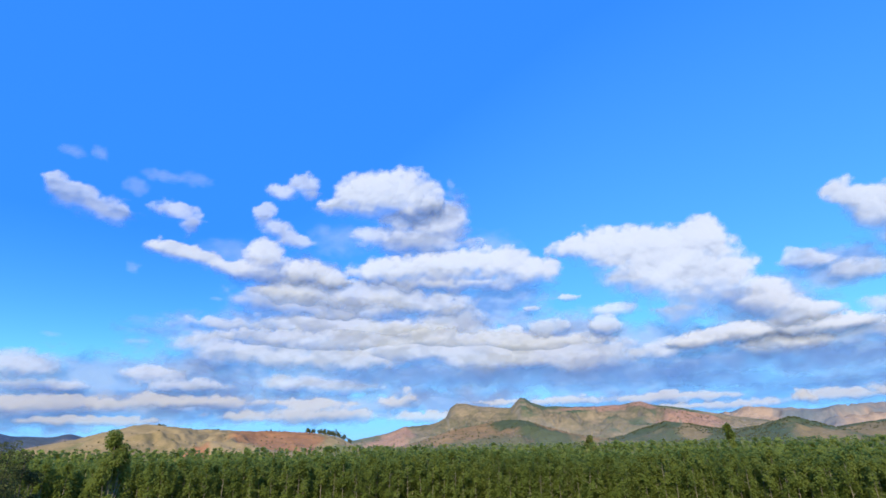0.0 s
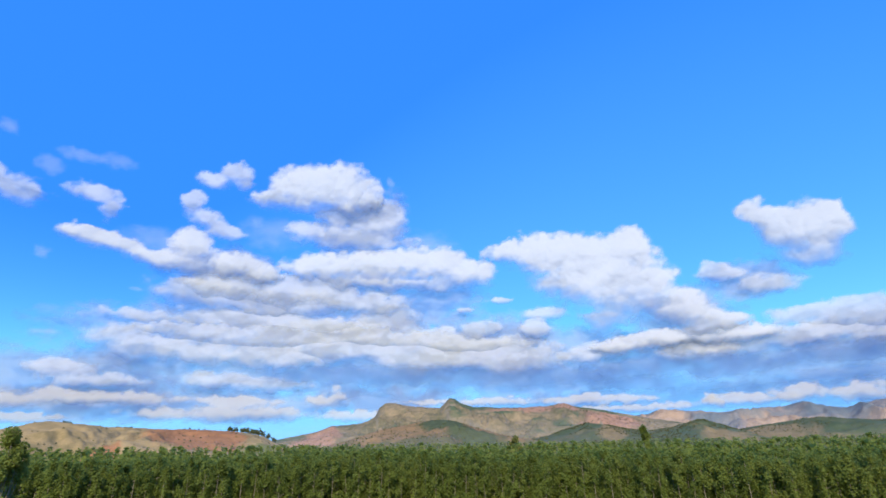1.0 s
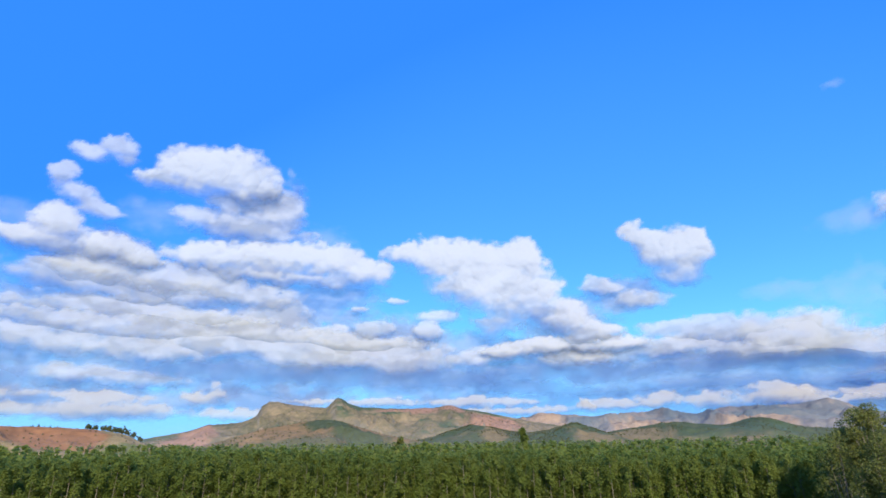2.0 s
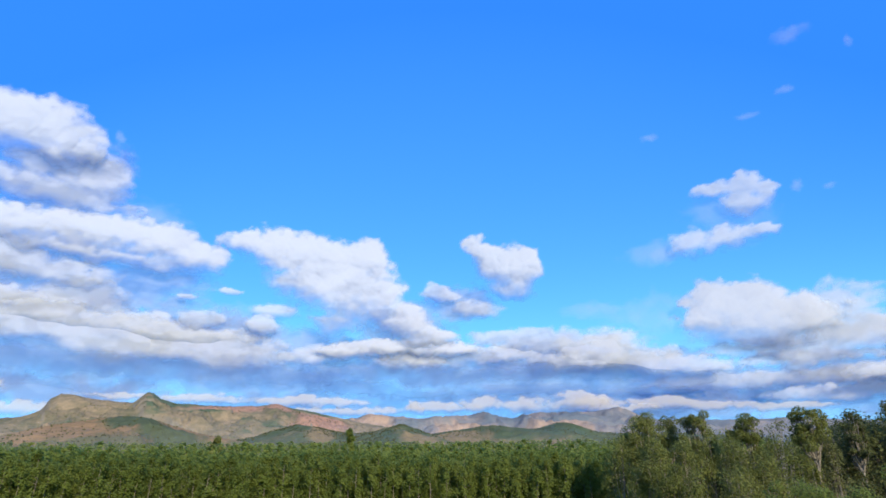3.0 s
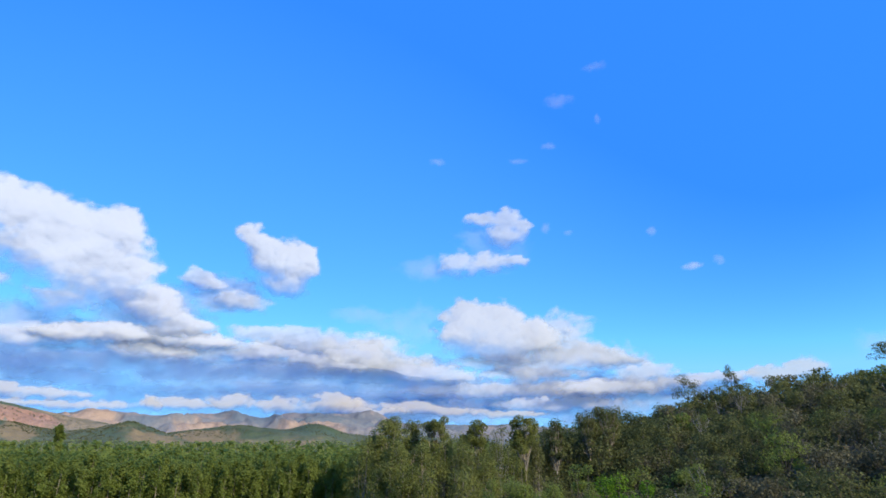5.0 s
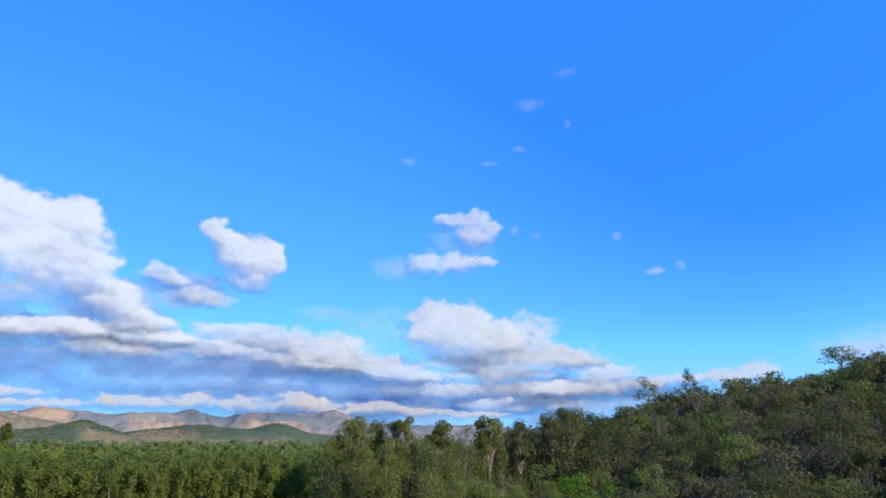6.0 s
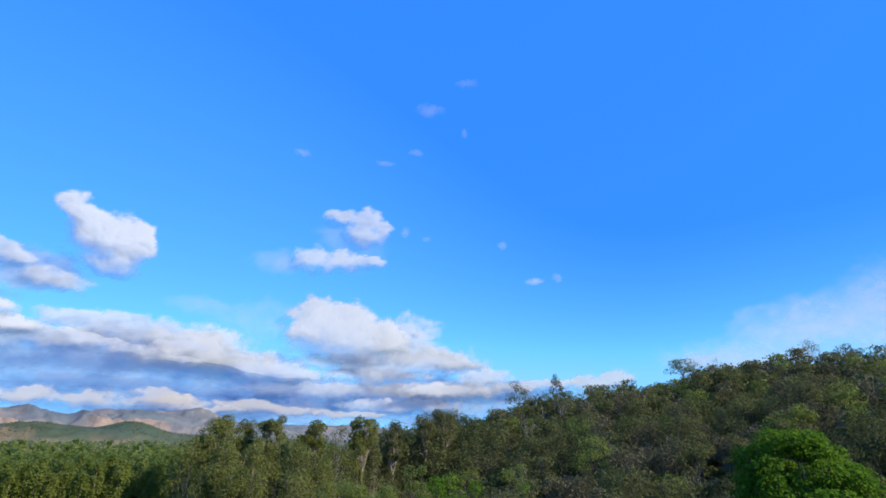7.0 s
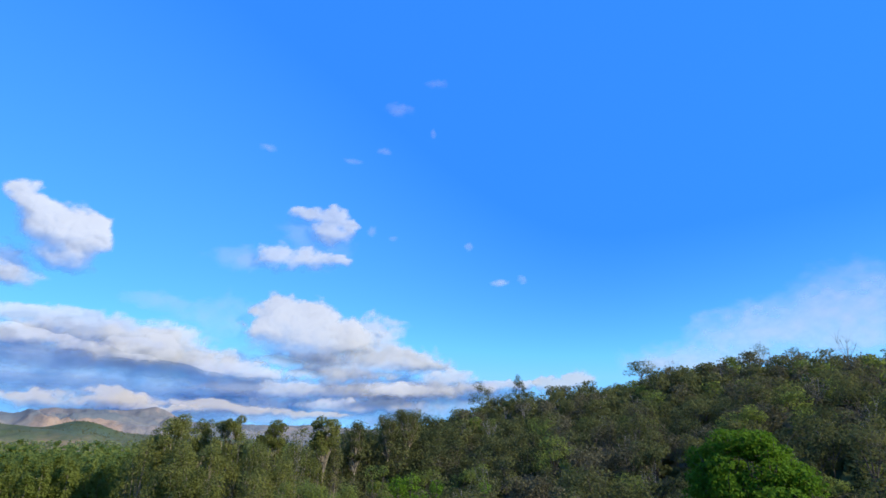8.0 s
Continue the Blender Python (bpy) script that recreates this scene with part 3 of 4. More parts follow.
cloud("veil", 5, (-36.0, 3.8, 5.29, 1.59), (-26.0, 4.5, 11.18, 1.69), (-12.7, 4.5, 8.75, 1.62), (1.0, 4.9, 8.64, 1.44))
cloud("veil", 6, (43.1, 6.6, 10.86, 2.84), (51.1, 6.7, 11.89, 2.71), (61.4, 5.4, 7.36, 1.87))
cloud("veil", 7, (74.2, 5.8, 8.55, 1.94), (84.3, 5.6, 6.53, 1.20))
cloud("thin", 249, (-37.8, 26.0, 1.21, 0.57))
cloud("thin", 250, (-35.6, 26.5, 0.82, 0.68))
cloud("soft", 9, (-38.6, 22.7, 1.23, 0.95), (-37.0, 22.2, 1.92, 1.35), (-35.3, 21.7, 2.43, 1.38), (-33.3, 21.3, 1.84, 0.91))
cloud("thin", 263, (-32.2, 24.2, 1.26, 0.92))
cloud("thin", 264, (-29.8, 25.6, 2.04, 0.62))
cloud("thin", 265, (-26.9, 25.9, 1.88, 0.69))
cloud("soft", 11, (-28.5, 22.6, 1.94, 0.95), (-26.5, 21.5, 1.05, 1.19))
cloud("soft", 12, (-17.8, 25.8, 1.70, 0.85), (-15.5, 27.1, 1.63, 0.98), (-14.6, 25.9, 1.25, 0.69))
cloud("soft", 13, (-19.5, 23.5, 1.05, 1.13), (-18.1, 22.1, 1.89, 1.03), (-16.2, 21.1, 2.03, 0.92))
cloud("puff", 14, (-5.4, 27.0, 4.99, 2.25), (-8.3, 25.8, 3.92, 2.13), (-11.8, 25.0, 2.42, 1.17), (-3.0, 25.6, 3.32, 1.67))
cloud("soft", 15, (0.9, 23.8, 2.62, 2.04), (-3.0, 23.8, 3.92, 0.96), (-7.5, 21.9, 2.29, 1.19), (-2.4, 21.6, 5.15, 1.44), (3.1, 21.2, 2.89, 0.60))
cloud("puff", 16, (-28.4, 19.0, 1.89, 0.74), (-25.8, 18.5, 2.59, 0.92), (-22.7, 17.8, 2.05, 0.77), (-18.9, 19.3, 1.95, 1.82), (-19.9, 17.5, 3.35, 1.01), (-14.7, 17.9, 2.84, 1.39), (-12.0, 17.3, 2.17, 1.17))
cloud("puff", 17, (-4.9, 18.4, 5.02, 1.44), (0.2, 18.8, 5.38, 1.68), (6.5, 19.1, 4.09, 1.91), (10.2, 17.7, 2.94, 1.65), (2.6, 16.9, 8.09, 0.84))
cloud("puff", 18, (15.0, 20.1, 2.83, 1.24), (19.2, 19.8, 4.13, 1.96), (24.1, 18.9, 3.67, 2.35), (28.1, 18.9, 2.82, 2.38), (22.5, 16.4, 4.75, 2.45), (27.4, 14.9, 4.26, 2.83), (25.1, 12.3, 2.95, 1.28), (32.0, 12.7, 3.05, 1.89), (35.1, 10.8, 2.73, 1.17))
cloud("puff", 19, (40.5, 19.8, 1.71, 1.75), (41.9, 18.4, 2.18, 1.97), (43.8, 18.0, 2.72, 2.32), (45.5, 17.8, 1.69, 1.95), (43.6, 15.8, 2.66, 1.10))
cloud("soft", 20, (35.8, 15.6, 1.96, 1.06), (40.1, 13.9, 2.65, 1.04))
cloud("soft", 21, (-17.4, 15.0, 4.52, 1.48), (-13.3, 14.5, 4.67, 1.39), (-6.1, 14.8, 3.06, 1.18), (-9.7, 13.9, 4.77, 1.05))
cloud("soft", 22, (-22.0, 12.2, 4.72, 0.65), (-12.6, 12.6, 7.52, 1.26), (-5.4, 12.2, 7.19, 1.05))
cloud("soft", 23, (1.6, 13.2, 3.36, 1.42), (-1.8, 12.1, 6.65, 1.06), (5.4, 11.5, 4.80, 1.05))
cloud("soft", 24, (11.7, 11.9, 2.10, 1.15), (17.3, 11.7, 1.78, 1.01))
cloud("puff", 25, (29.4, 10.1, 3.95, 0.79), (35.2, 9.9, 5.28, 0.92), (25.6, 9.5, 2.71, 0.66))
cloud("soft", 26, (18.3, 13.4, 2.51, 0.79), (13.8, 15.0, 1.47, 0.35), (10.1, 14.1, 0.96, 0.29))
cloud("soft", 27, (-23.6, 10.1, 2.78, 1.27), (-19.1, 9.5, 5.34, 1.42), (-11.2, 9.2, 6.86, 1.47))
cloud("soft", 28, (-3.6, 10.1, 6.55, 1.39), (2.4, 9.8, 7.14, 1.62), (5.9, 8.7, 5.29, 1.49))
cloud("soft", 29, (10.0, 9.4, 5.21, 1.82), (15.7, 8.8, 4.98, 1.66), (13.6, 10.4, 3.42, 1.02))
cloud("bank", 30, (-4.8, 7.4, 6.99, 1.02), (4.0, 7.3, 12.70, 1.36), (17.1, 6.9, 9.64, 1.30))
cloud("soft", 31, (25.2, 9.7, 2.97, 0.95), (29.7, 9.6, 3.43, 0.91), (33.2, 8.8, 3.39, 0.97), (22.7, 9.0, 3.58, 0.96))
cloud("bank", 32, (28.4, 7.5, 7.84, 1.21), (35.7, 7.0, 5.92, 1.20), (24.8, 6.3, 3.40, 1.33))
cloud("soft", 33, (-24.8, 6.3, 4.34, 0.71), (-27.8, 7.3, 2.77, 0.70), (-15.0, 6.7, 3.28, 0.98), (-10.0, 6.5, 3.97, 0.78))
cloud("soft", 34, (-37.4, 7.6, 2.82, 1.17), (-34.9, 6.0, 2.37, 0.55), (-37.5, 5.8, 2.21, 0.44))
cloud("low", 35, (-36.1, 4.4, 4.54, 0.89), (-30.9, 4.5, 2.56, 0.66), (-33.6, 5.0, 1.05, 0.46), (-23.6, 5.0, 7.77, 0.71), (-20.9, 5.1, 1.32, 0.36))
cloud("low", 36, (-31.5, 3.1, 5.00, 0.46), (-15.8, 3.6, 6.36, 0.74), (-9.3, 3.8, 3.36, 0.76), (-12.7, 4.8, 4.41, 0.54))
cloud("low", 37, (-3.5, 5.4, 1.16, 0.89), (-5.3, 4.9, 1.38, 0.77))
cloud("low", 38, (-1.3, 3.5, 4.02, 0.66), (13.0, 4.7, 4.95, 0.54), (5.7, 4.7, 3.44, 0.39))
cloud("thin", 466, (-31.0, 16.8, 0.75, 0.62))
cloud("thin", 467, (-36.1, 10.2, 0.87, 0.28))
cloud("thin", 468, (-29.4, 10.2, 1.19, 0.25))
cloud("thin", 469, (-23.2, 14.7, 0.73, 0.22))
cloud("thin", 470, (1.6, 27.6, 0.54, 0.71))
cloud("soft", 40, (47.9, 10.2, 7.96, 1.42), (53.6, 9.8, 2.45, 1.26), (43.6, 11.0, 3.93, 0.79), (55.7, 8.2, 3.74, 1.22))
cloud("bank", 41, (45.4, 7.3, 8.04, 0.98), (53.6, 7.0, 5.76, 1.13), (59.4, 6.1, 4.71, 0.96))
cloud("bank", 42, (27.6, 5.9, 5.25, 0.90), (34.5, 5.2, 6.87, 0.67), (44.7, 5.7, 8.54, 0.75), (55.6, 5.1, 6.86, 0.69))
cloud("low", 43, (33.3, 4.0, 0.92, 0.77), (40.1, 4.2, 3.04, 0.76), (45.0, 4.2, 3.70, 0.85), (49.5, 4.4, 3.51, 0.93), (53.0, 3.6, 4.26, 0.50), (22.9, 4.6, 5.17, 0.55))
cloud("puff", 344, (63.6, 13.1, 2.55, 2.00), (66.7, 12.9, 2.87, 1.75), (61.9, 11.4, 2.05, 1.17), (71.0, 11.0, 2.64, 1.60), (68.4, 9.9, 4.63, 1.60), (64.9, 10.6, 4.15, 1.51), (64.4, 12.1, 3.00, 1.52), (68.0, 11.5, 2.94, 1.50))
cloud("soft", 45, (67.2, 8.5, 5.20, 0.91), (74.6, 9.2, 4.10, 1.00), (78.2, 8.1, 3.64, 0.86))
cloud("soft", 46, (51.8, 9.1, 4.73, 1.61), (55.9, 7.8, 4.43, 1.37), (60.7, 7.2, 4.11, 0.91))
cloud("soft", 47, (62.9, 5.7, 7.49, 0.90), (72.5, 5.6, 7.60, 0.87), (69.9, 7.3, 6.18, 0.56))
cloud("soft", 48, (81.1, 7.1, 2.98, 0.83), (77.9, 5.8, 5.14, 0.84), (84.8, 6.0, 2.78, 0.70), (88.5, 6.3, 2.60, 0.39))
cloud("low", 49, (92.5, 6.3, 2.38, 0.83), (94.4, 6.6, 1.59, 1.00))
cloud("soft", 50, (65.3, 23.4, 2.06, 0.71), (68.5, 23.4, 1.64, 1.18), (68.1, 21.7, 2.13, 1.30), (70.3, 22.4, 0.87, 0.70))
cloud("soft", 51, (62.5, 18.7, 2.02, 1.44), (65.7, 18.8, 2.80, 1.07), (68.8, 19.0, 1.84, 0.71))
cloud("thin", 557, (60.2, 18.2, 1.39, 1.08))
cloud("thin", 558, (72.6, 22.2, 0.55, 0.70))
cloud("thin", 559, (75.1, 21.6, 0.71, 0.34))
cloud("thin", 560, (83.7, 20.7, 0.52, 0.49))
cloud("thin", 561, (89.5, 17.1, 0.64, 0.56))
cloud("haze", 53, (87.1, 16.8, 1.06, 0.42))
cloud("thin", 571, (75.3, 35.0, 1.95, 0.70))
cloud("thin", 572, (80.0, 37.6, 1.51, 0.46))
cloud("thin", 573, (73.7, 30.7, 0.89, 0.39))
cloud("thin", 574, (70.0, 29.4, 1.17, 0.34))
cloud("thin", 575, (60.3, 29.7, 0.96, 0.41))
cloud("thin", 576, (79.6, 32.6, 0.43, 0.53))
cloud("thin", 578, (57.4, 12.5, 4.27, 2.12))
cloud("thin", 579, (52.2, 13.3, 3.65, 0.94))
cloud("low", 56, (22.9, 3.7, 2.46, 0.41), (29.0, 3.7, 3.55, 0.48), (35.4, 4.0, 4.27, 0.63))
cloud("haze", 57, (110.8, 10.1, 5.00, 2.52), (115.3, 10.1, 4.97, 3.12), (119.2, 11.0, 4.55, 4.14), (105.7, 7.9, 6.37, 2.08))
cloud("haze", 58, (102.1, 7.9, 1.81, 0.85))
cloud("thin", 606, (14.1, 12.0, 5.73, 1.82))
cloud("thin", 607, (6.0, 20.9, 3.19, 1.80))
cloud("thin", 608, (-11.3, 21.5, 3.73, 2.12))
cloud("thin", 609, (30.6, 11.4, 4.10, 2.02))
cloud("thin", 610, (37.9, 14.2, 3.17, 1.41))
cloud("thin", 611, (-21.8, 19.5, 3.87, 1.45))
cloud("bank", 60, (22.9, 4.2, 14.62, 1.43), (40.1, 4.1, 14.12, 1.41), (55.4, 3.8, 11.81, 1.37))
cloud("veil", 61, (62.1, 3.8, 10.31, 1.57), (75.9, 4.5, 11.37, 1.88), (52.5, 3.0, 8.93, 0.96))
cloud("soft", 62, (72.9, 11.0, 3.62, 2.34), (76.5, 8.7, 4.71, 1.49), (71.7, 8.1, 5.33, 2.30))
cloud("thin", 634, (66.4, 20.5, 4.47, 2.64))
cloud("thin", 635, (58.6, 18.4, 3.04, 1.41))
cloud("soft", 64, (77.5, 5.8, 7.46, 0.89), (73.4, 4.2, 6.90, 0.78))
cloud("veil", 65, (-35.7, 5.9, 6.98, 2.72), (-25.3, 6.2, 10.50, 2.54))
cloud("mist", 301, (30.0, 1.2, 34.0, 2.6), (62.0, 1.2, 26.0, 2.6), (-30.0, 1.2, 30.0, 2.4))
cloud("mist", 302, (25.0, 0.8, 45.0, 2.6), (62.0, 0.8, 26.0, 2.4), (-30.0, 0.8, 30.0, 2.2))
cloud("mist", 303, (10.0, 0.3, 55.0, 2.2), (58.0, 0.3, 22.0, 2.2))
cloud("low", 59, (57.0, 4.0, 4.2, 0.62), (62.5, 3.6, 3.2, 0.45), (51.5, 4.2, 3.0, 0.7), (68.0, 3.3, 3.4, 0.35))
# unseen clouds added behind the drone, whose white light lifts the land's shadows
cloud("rear_fill", 400, (140, 12, 6.6, 3.5), (134, 11.0, 5.5, 2.4), (146, 11.2, 5.5, 2.6))
cloud("rear_fill", 401, (212, 14, 8.4, 4.5), (205, 13.0, 7.0, 3.1), (219, 13.2, 7.0, 3.4))
cloud("rear_fill", 402, (238, 20, 6.0, 4.0), (233, 19.0, 5.0, 2.8), (243, 19.2, 5.0, 3.0))
cloud("rear_fill", 403, (262, 12, 9.6, 5.0), (254, 11.0, 8.0, 3.5), (270, 11.2, 8.0, 3.8))
cloud("rear_fill", 404, (285, 24, 5.4, 4.0), (280, 23.0, 4.5, 2.8), (289, 23.2, 4.5, 3.0))
cloud("rear_fill", 405, (303, 13, 7.8, 4.5), (296, 12.0, 6.5, 3.1), (310, 12.2, 6.5, 3.4))
cloud("rear_fill", 406, (228, 34, 4.8, 4.0), (224, 33.0, 4.0, 2.8), (232, 33.2, 4.0, 3.0))
cloud("rear_fill", 407, (270, 40, 6.0, 5.0), (265, 39.0, 5.0, 3.5), (275, 39.2, 5.0, 3.8))
cloud("rear_fill", 408, (196, 9, 5.4, 2.2), (191, 8.0, 4.5, 1.5), (200, 8.2, 4.5, 1.7))


# ---- trees ----
def tube(path, radii, sides=5):
    """A round tapered tube along a path: verts and quads."""
    path = np.asarray(path, dtype=float)
    radii = np.asarray(radii, dtype=float)
    ang = np.linspace(0, 2 * np.pi, sides, endpoint=False)
    d = np.gradient(path, axis=0)
    d /= np.linalg.norm(d, axis=1, keepdims=True) + 1e-9
    ref = np.where(np.abs(d[:, 2:3]) > 0.9, np.array([[1.0, 0, 0]]), np.array([[0, 0, 1.0]]))
    u = np.cross(d, ref); u /= np.linalg.norm(u, axis=1, keepdims=True) + 1e-9
    v = np.cross(d, u)
    V = path[:, None] + radii[:, None, None] * (np.cos(ang)[None, :, None] * u[:, None] + np.sin(ang)[None, :, None] * v[:, None])
    n = len(path)
    i = np.arange(n - 1)[:, None] * sides + np.arange(sides)[None, :]
    j = np.arange(n - 1)[:, None] * sides + (np.arange(sides)[None, :] + 1) % sides
    return V.reshape(-1, 3), np.stack([i, j, j + sides, i + sides], -1).reshape(-1, 4)


def merge(pieces):
    vs, fs, k = [], [], 0
    for v, f in pieces:
        vs.append(v); fs.append(f + k); k += len(v)
    return np.concatenate(vs), np.concatenate(fs)


def leaves(rng, centres, size, long=1.8, loose=0.7, cores=None):
    """A small bent leaf spray (one quad) at each centre. Sprays turn their faces outwards from their clump's core and up
    to the light, with some looseness."""
    n = len(centres)
    out = centres - cores if cores is not None else rng.normal(size=(n, 3))
    out = out / (np.linalg.norm(out, axis=1, keepdims=True) + 1e-9) + np.array([0, 0, 0.25]) + rng.normal(size=(n, 3)) * loose
    out /= np.linalg.norm(out, axis=1, keepdims=True) + 1e-9
    d = np.cross(out, rng.normal(size=(n, 3))); d /= np.linalg.norm(d, axis=1, keepdims=True) + 1e-9
    w = np.cross(out, d)
    s = size * (0.6 + 0.8 * rng.random((n, 1)))
    a, b = d * s * long / 2, w * s / 2
    bend = out * s * -0.15
    V = np.stack([centres - a + bend, centres - b, centres + a + bend, centres + b], 1).reshape(-1, 3)
    return V, np.arange(4 * n).reshape(-1, 4)


def ball_points(rng, n, c, rad, hollow=0.55):
    """Points in the outer part of an ellipsoid."""
    d = rng.normal(size=(n, 3)); d /= np.linalg.norm(d, axis=1, keepdims=True)
    q = (hollow + (1 - hollow) * rng.random((n, 1)) ** 0.6)
    return np.asarray(c) + d * q * np.asarray(rad)


def plantation_tree(rng, h, count, size=0.42, wood_detail=2):
    """A young plantation eucalyptus: a straight thin stem and a narrow loose crown of drooping sprays on short limbs."""
    lean = rng.normal(size=2) * 0.02 * h
    wood = []
    zt = np.linspace(-1, h * 0.97, 6)
    bend = rng.normal(size=2) * 0.1
    path = np.stack([lean[0] * (zt / h) ** 2 + bend[0] * np.sin(zt / h * 3), lean[1] * (zt / h) ** 2 + bend[1] * np.sin(zt / h * 3), zt], 1)
    if wood_detail:
        wood.append(tube(path, np.interp(zt, [-1, h], [0.085, 0.015]), 5 if wood_detail > 1 else 3))
    else:
        wood.append(tube(path[::5], [0.1, 0.02], 3))
    cents, cores = [], []
    limbs = 24 if count > 600 else 16 if count > 80 else 5
    low = rng.uniform(0.02, 0.2)
    for i in range(limbs):
        q = low + (0.98 - low) * (i + rng.random() * 0.7) / limbs
        ang = rng.random() * 6.283
        reach = (0.45 + 0.75 * min(1.0, 3.2 * (1.02 - q))) * rng.uniform(0.7, 1.25)
        root = np.array([np.interp(q * h, zt, path[:, 0]), np.interp(q * h, zt, path[:, 1]), q * h])
        tip = root + np.array([math.cos(ang) * reach, math.sin(ang) * reach, reach * 0.6])
        if wood_detail > 1 and i % 2 == 0:
            wood.append(tube(np.stack([root, (root + tip) / 2 - [0, 0, 0.05], tip]), [0.03, 0.02, 0.008], 3))
        m = count // limbs
        cents.append(ball_points(rng, m, tip * 0.8 + root * 0.2, (0.75, 0.75, 1.0), 0.1))
        cores.append(np.repeat((root - [0, 0, 0.4])[None], m, 0))
    top = np.array([path[-1, 0], path[-1, 1], h * 0.97])
    m = max(1, count // 9)
    cents.append(ball_points(rng, m, top, (0.55, 0.55, 0.8), 0.1)); cores.append(np.repeat((top - [0, 0, 1.0])[None], m, 0))
    return merge(wood), leaves(rng, np.concatenate(cents), size, 1.9, 0.45, np.concatenate(cores))


def broad_tree(rng, h, spread, count, size, crown_low=0.35, clumps=14, trunks=1, flat=0.6, droop=0.4, girth=0.22, hollow=0.5, bare=False, tall=0.0, twigs=2, puff=(0.34, 0.55), split=False, dome=0.92, head_low=0.0):
    """A branching tree: one or more stems, limbs that fork, and leaf clumps at the limb ends with gaps between them."""
    wood, cents, cores, limbs = [], [], [], []
    per = max(1, clumps // trunks)
    for k in range(trunks):
        ang0 = rng.random() * 6.283
        off = (0 if trunks == 1 else 0.35 + 0.5 * rng.random())
        base = np.array([math.cos(ang0) * off, math.sin(ang0) * off, -0.8])
        fork = h * (crown_low + 0.08 * rng.random())
        lean = np.array([math.cos(ang0), math.sin(ang0), 0]) * spread * (0.12 if trunks == 1 else 0.28)
        mid = base + np.array([0, 0, fork * 0.55]) + lean * 0.35 + rng.normal(size=3) * [0.12, 0.12, 0]
        head = np.array([base[0], base[1], fork]) + lean
        g = girth * rng.uniform(0.8, 1.15)
        wood.append(tube(np.stack([base, (base + mid) / 2, mid, (mid + head) / 2, head]), [g * 1.25, g, g * 0.85, g * 0.75, g * 0.62], 7))
        for i in range(per):
            a = ang0 + 6.283 * (i + 0.5 * rng.random()) / per if trunks == 1 else ang0 + rng.uniform(-1.3, 1.3)
            u = rng.random() ** 0.5
            zz = rng.uniform(head_low, 1.0)
            rad_ = spread * (0.25 + 0.75 * u) * math.sqrt(max(0.05, 1 - (zz * dome) ** 2))
            tip = np.array([head[0] * 0.5 + math.cos(a) * rad_, head[1] * 0.5 + math.sin(a) * rad_, fork + (h - fork) * (0.12 + 0.82 * zz)])
            kink = head * 0.45 + tip * 0.55 + np.array([0, 0, -0.06 * h * rng.random()]) + rng.normal(size=3) * spread * 0.05
            limb = []
            limb.append(tube(np.stack([head - [0, 0, fork * 0.15 * rng.random()], kink, tip]), [g * 0.42, g * 0.25, g * 0.07], 5 if twigs else 3))
            twig_n = 4 if bare else twigs
            for _ in range(twig_n):
                e = tip + rng.normal(size=3) * spread * (0.28 if bare else 0.2) + [0, 0, 0.1 * spread]
                limb.append(tube(np.stack([kink * 0.4 + tip * 0.6, (tip + e) / 2 + rng.normal(size=3) * 0.06, e]), [g * 0.14, g * 0.09, g * 0.03], 3))
            limbs.append(merge(limb))
            if not bare:
                cr = spread * rng.uniform(*puff)
                m = int(count / (per * trunks) * rng.uniform(0.7, 1.3))
                cents.append(ball_points(rng, m, tip, (cr, cr, max(cr * flat, (h - fork) * tall)), hollow))
                core = tip * 0.75 + np.array([head[0], head[1], fork + (h - fork) * 0.35]) * 0.25 - [0, 0, cr * 0.25]
                cores.append(np.repeat(core[None], m, 0))
    w = merge(wood if split else wood + limbs)
    crown = (leaves(rng, np.concatenate(cents), size, 1.6, 0.55, np.concatenate(cores)) if not bare else None)
    return (w, crown, limbs) if split else (w, crown)


def tree_thing(name, label, category, built, bark, leaf, at, turn=0.0, scale=1.0, group=""):
    """A tree as one thing with a trunk and a crown."""
    root = new(name)
    (wv, wf), crown, limbs = built
    t = new("trunk", mesh_from("trunk", wv, wf, [bark])); t.parent = root
    for lv, lf in limbs:
        o = new("limb", mesh_from("limb", lv, lf, [bark])); o.parent = root
    if crown is not None:
        c = new("crown", mesh_from("crown", crown[0], crown[1], [leaf], False)); c.parent = root
    root.matrix_basis = pose(*at, 0, 0, turn) @ Matrix.Scale(scale, 4)
    return tagged(root, label, category, group)


def ground_at(az_, r_):
    x, y = polar(az_, r_)
    return float(x), float(y), float(land_z(x, y))


def joined(name, label, category, variants, places, mats):
    """Many trees in one mesh: places are x, y, z, turn, scale, variant. mats: bark, leaf."""
    vs, fs, mi, k = [], [], [], 0
    for x, y, z, turn, s, v in places:
        (wv, wf), (lv, lf) = variants[int(v)]
        c, sn = math.cos(turn) * s, math.sin(turn) * s
        for V, F, m in ((wv, wf, 0), (lv, lf, 1)):
            P = np.empty_like(V)
            P[:, 0] = V[:, 0] * c - V[:, 1] * sn + x
            P[:, 1] = V[:, 0] * sn + V[:, 1] * c + y
            P[:, 2] = V[:, 2] * s + z
            vs.append(P); fs.append(F + k); mi.append(np.full(len(F), m)); k += len(V)
    ob = new(name, mesh_from(name, np.concatenate(vs), np.concatenate(fs), mats, False, np.concatenate(mi)))
    return tagged(ob, label, category, kind="stuff")


rng = np.random.default_rng(7)


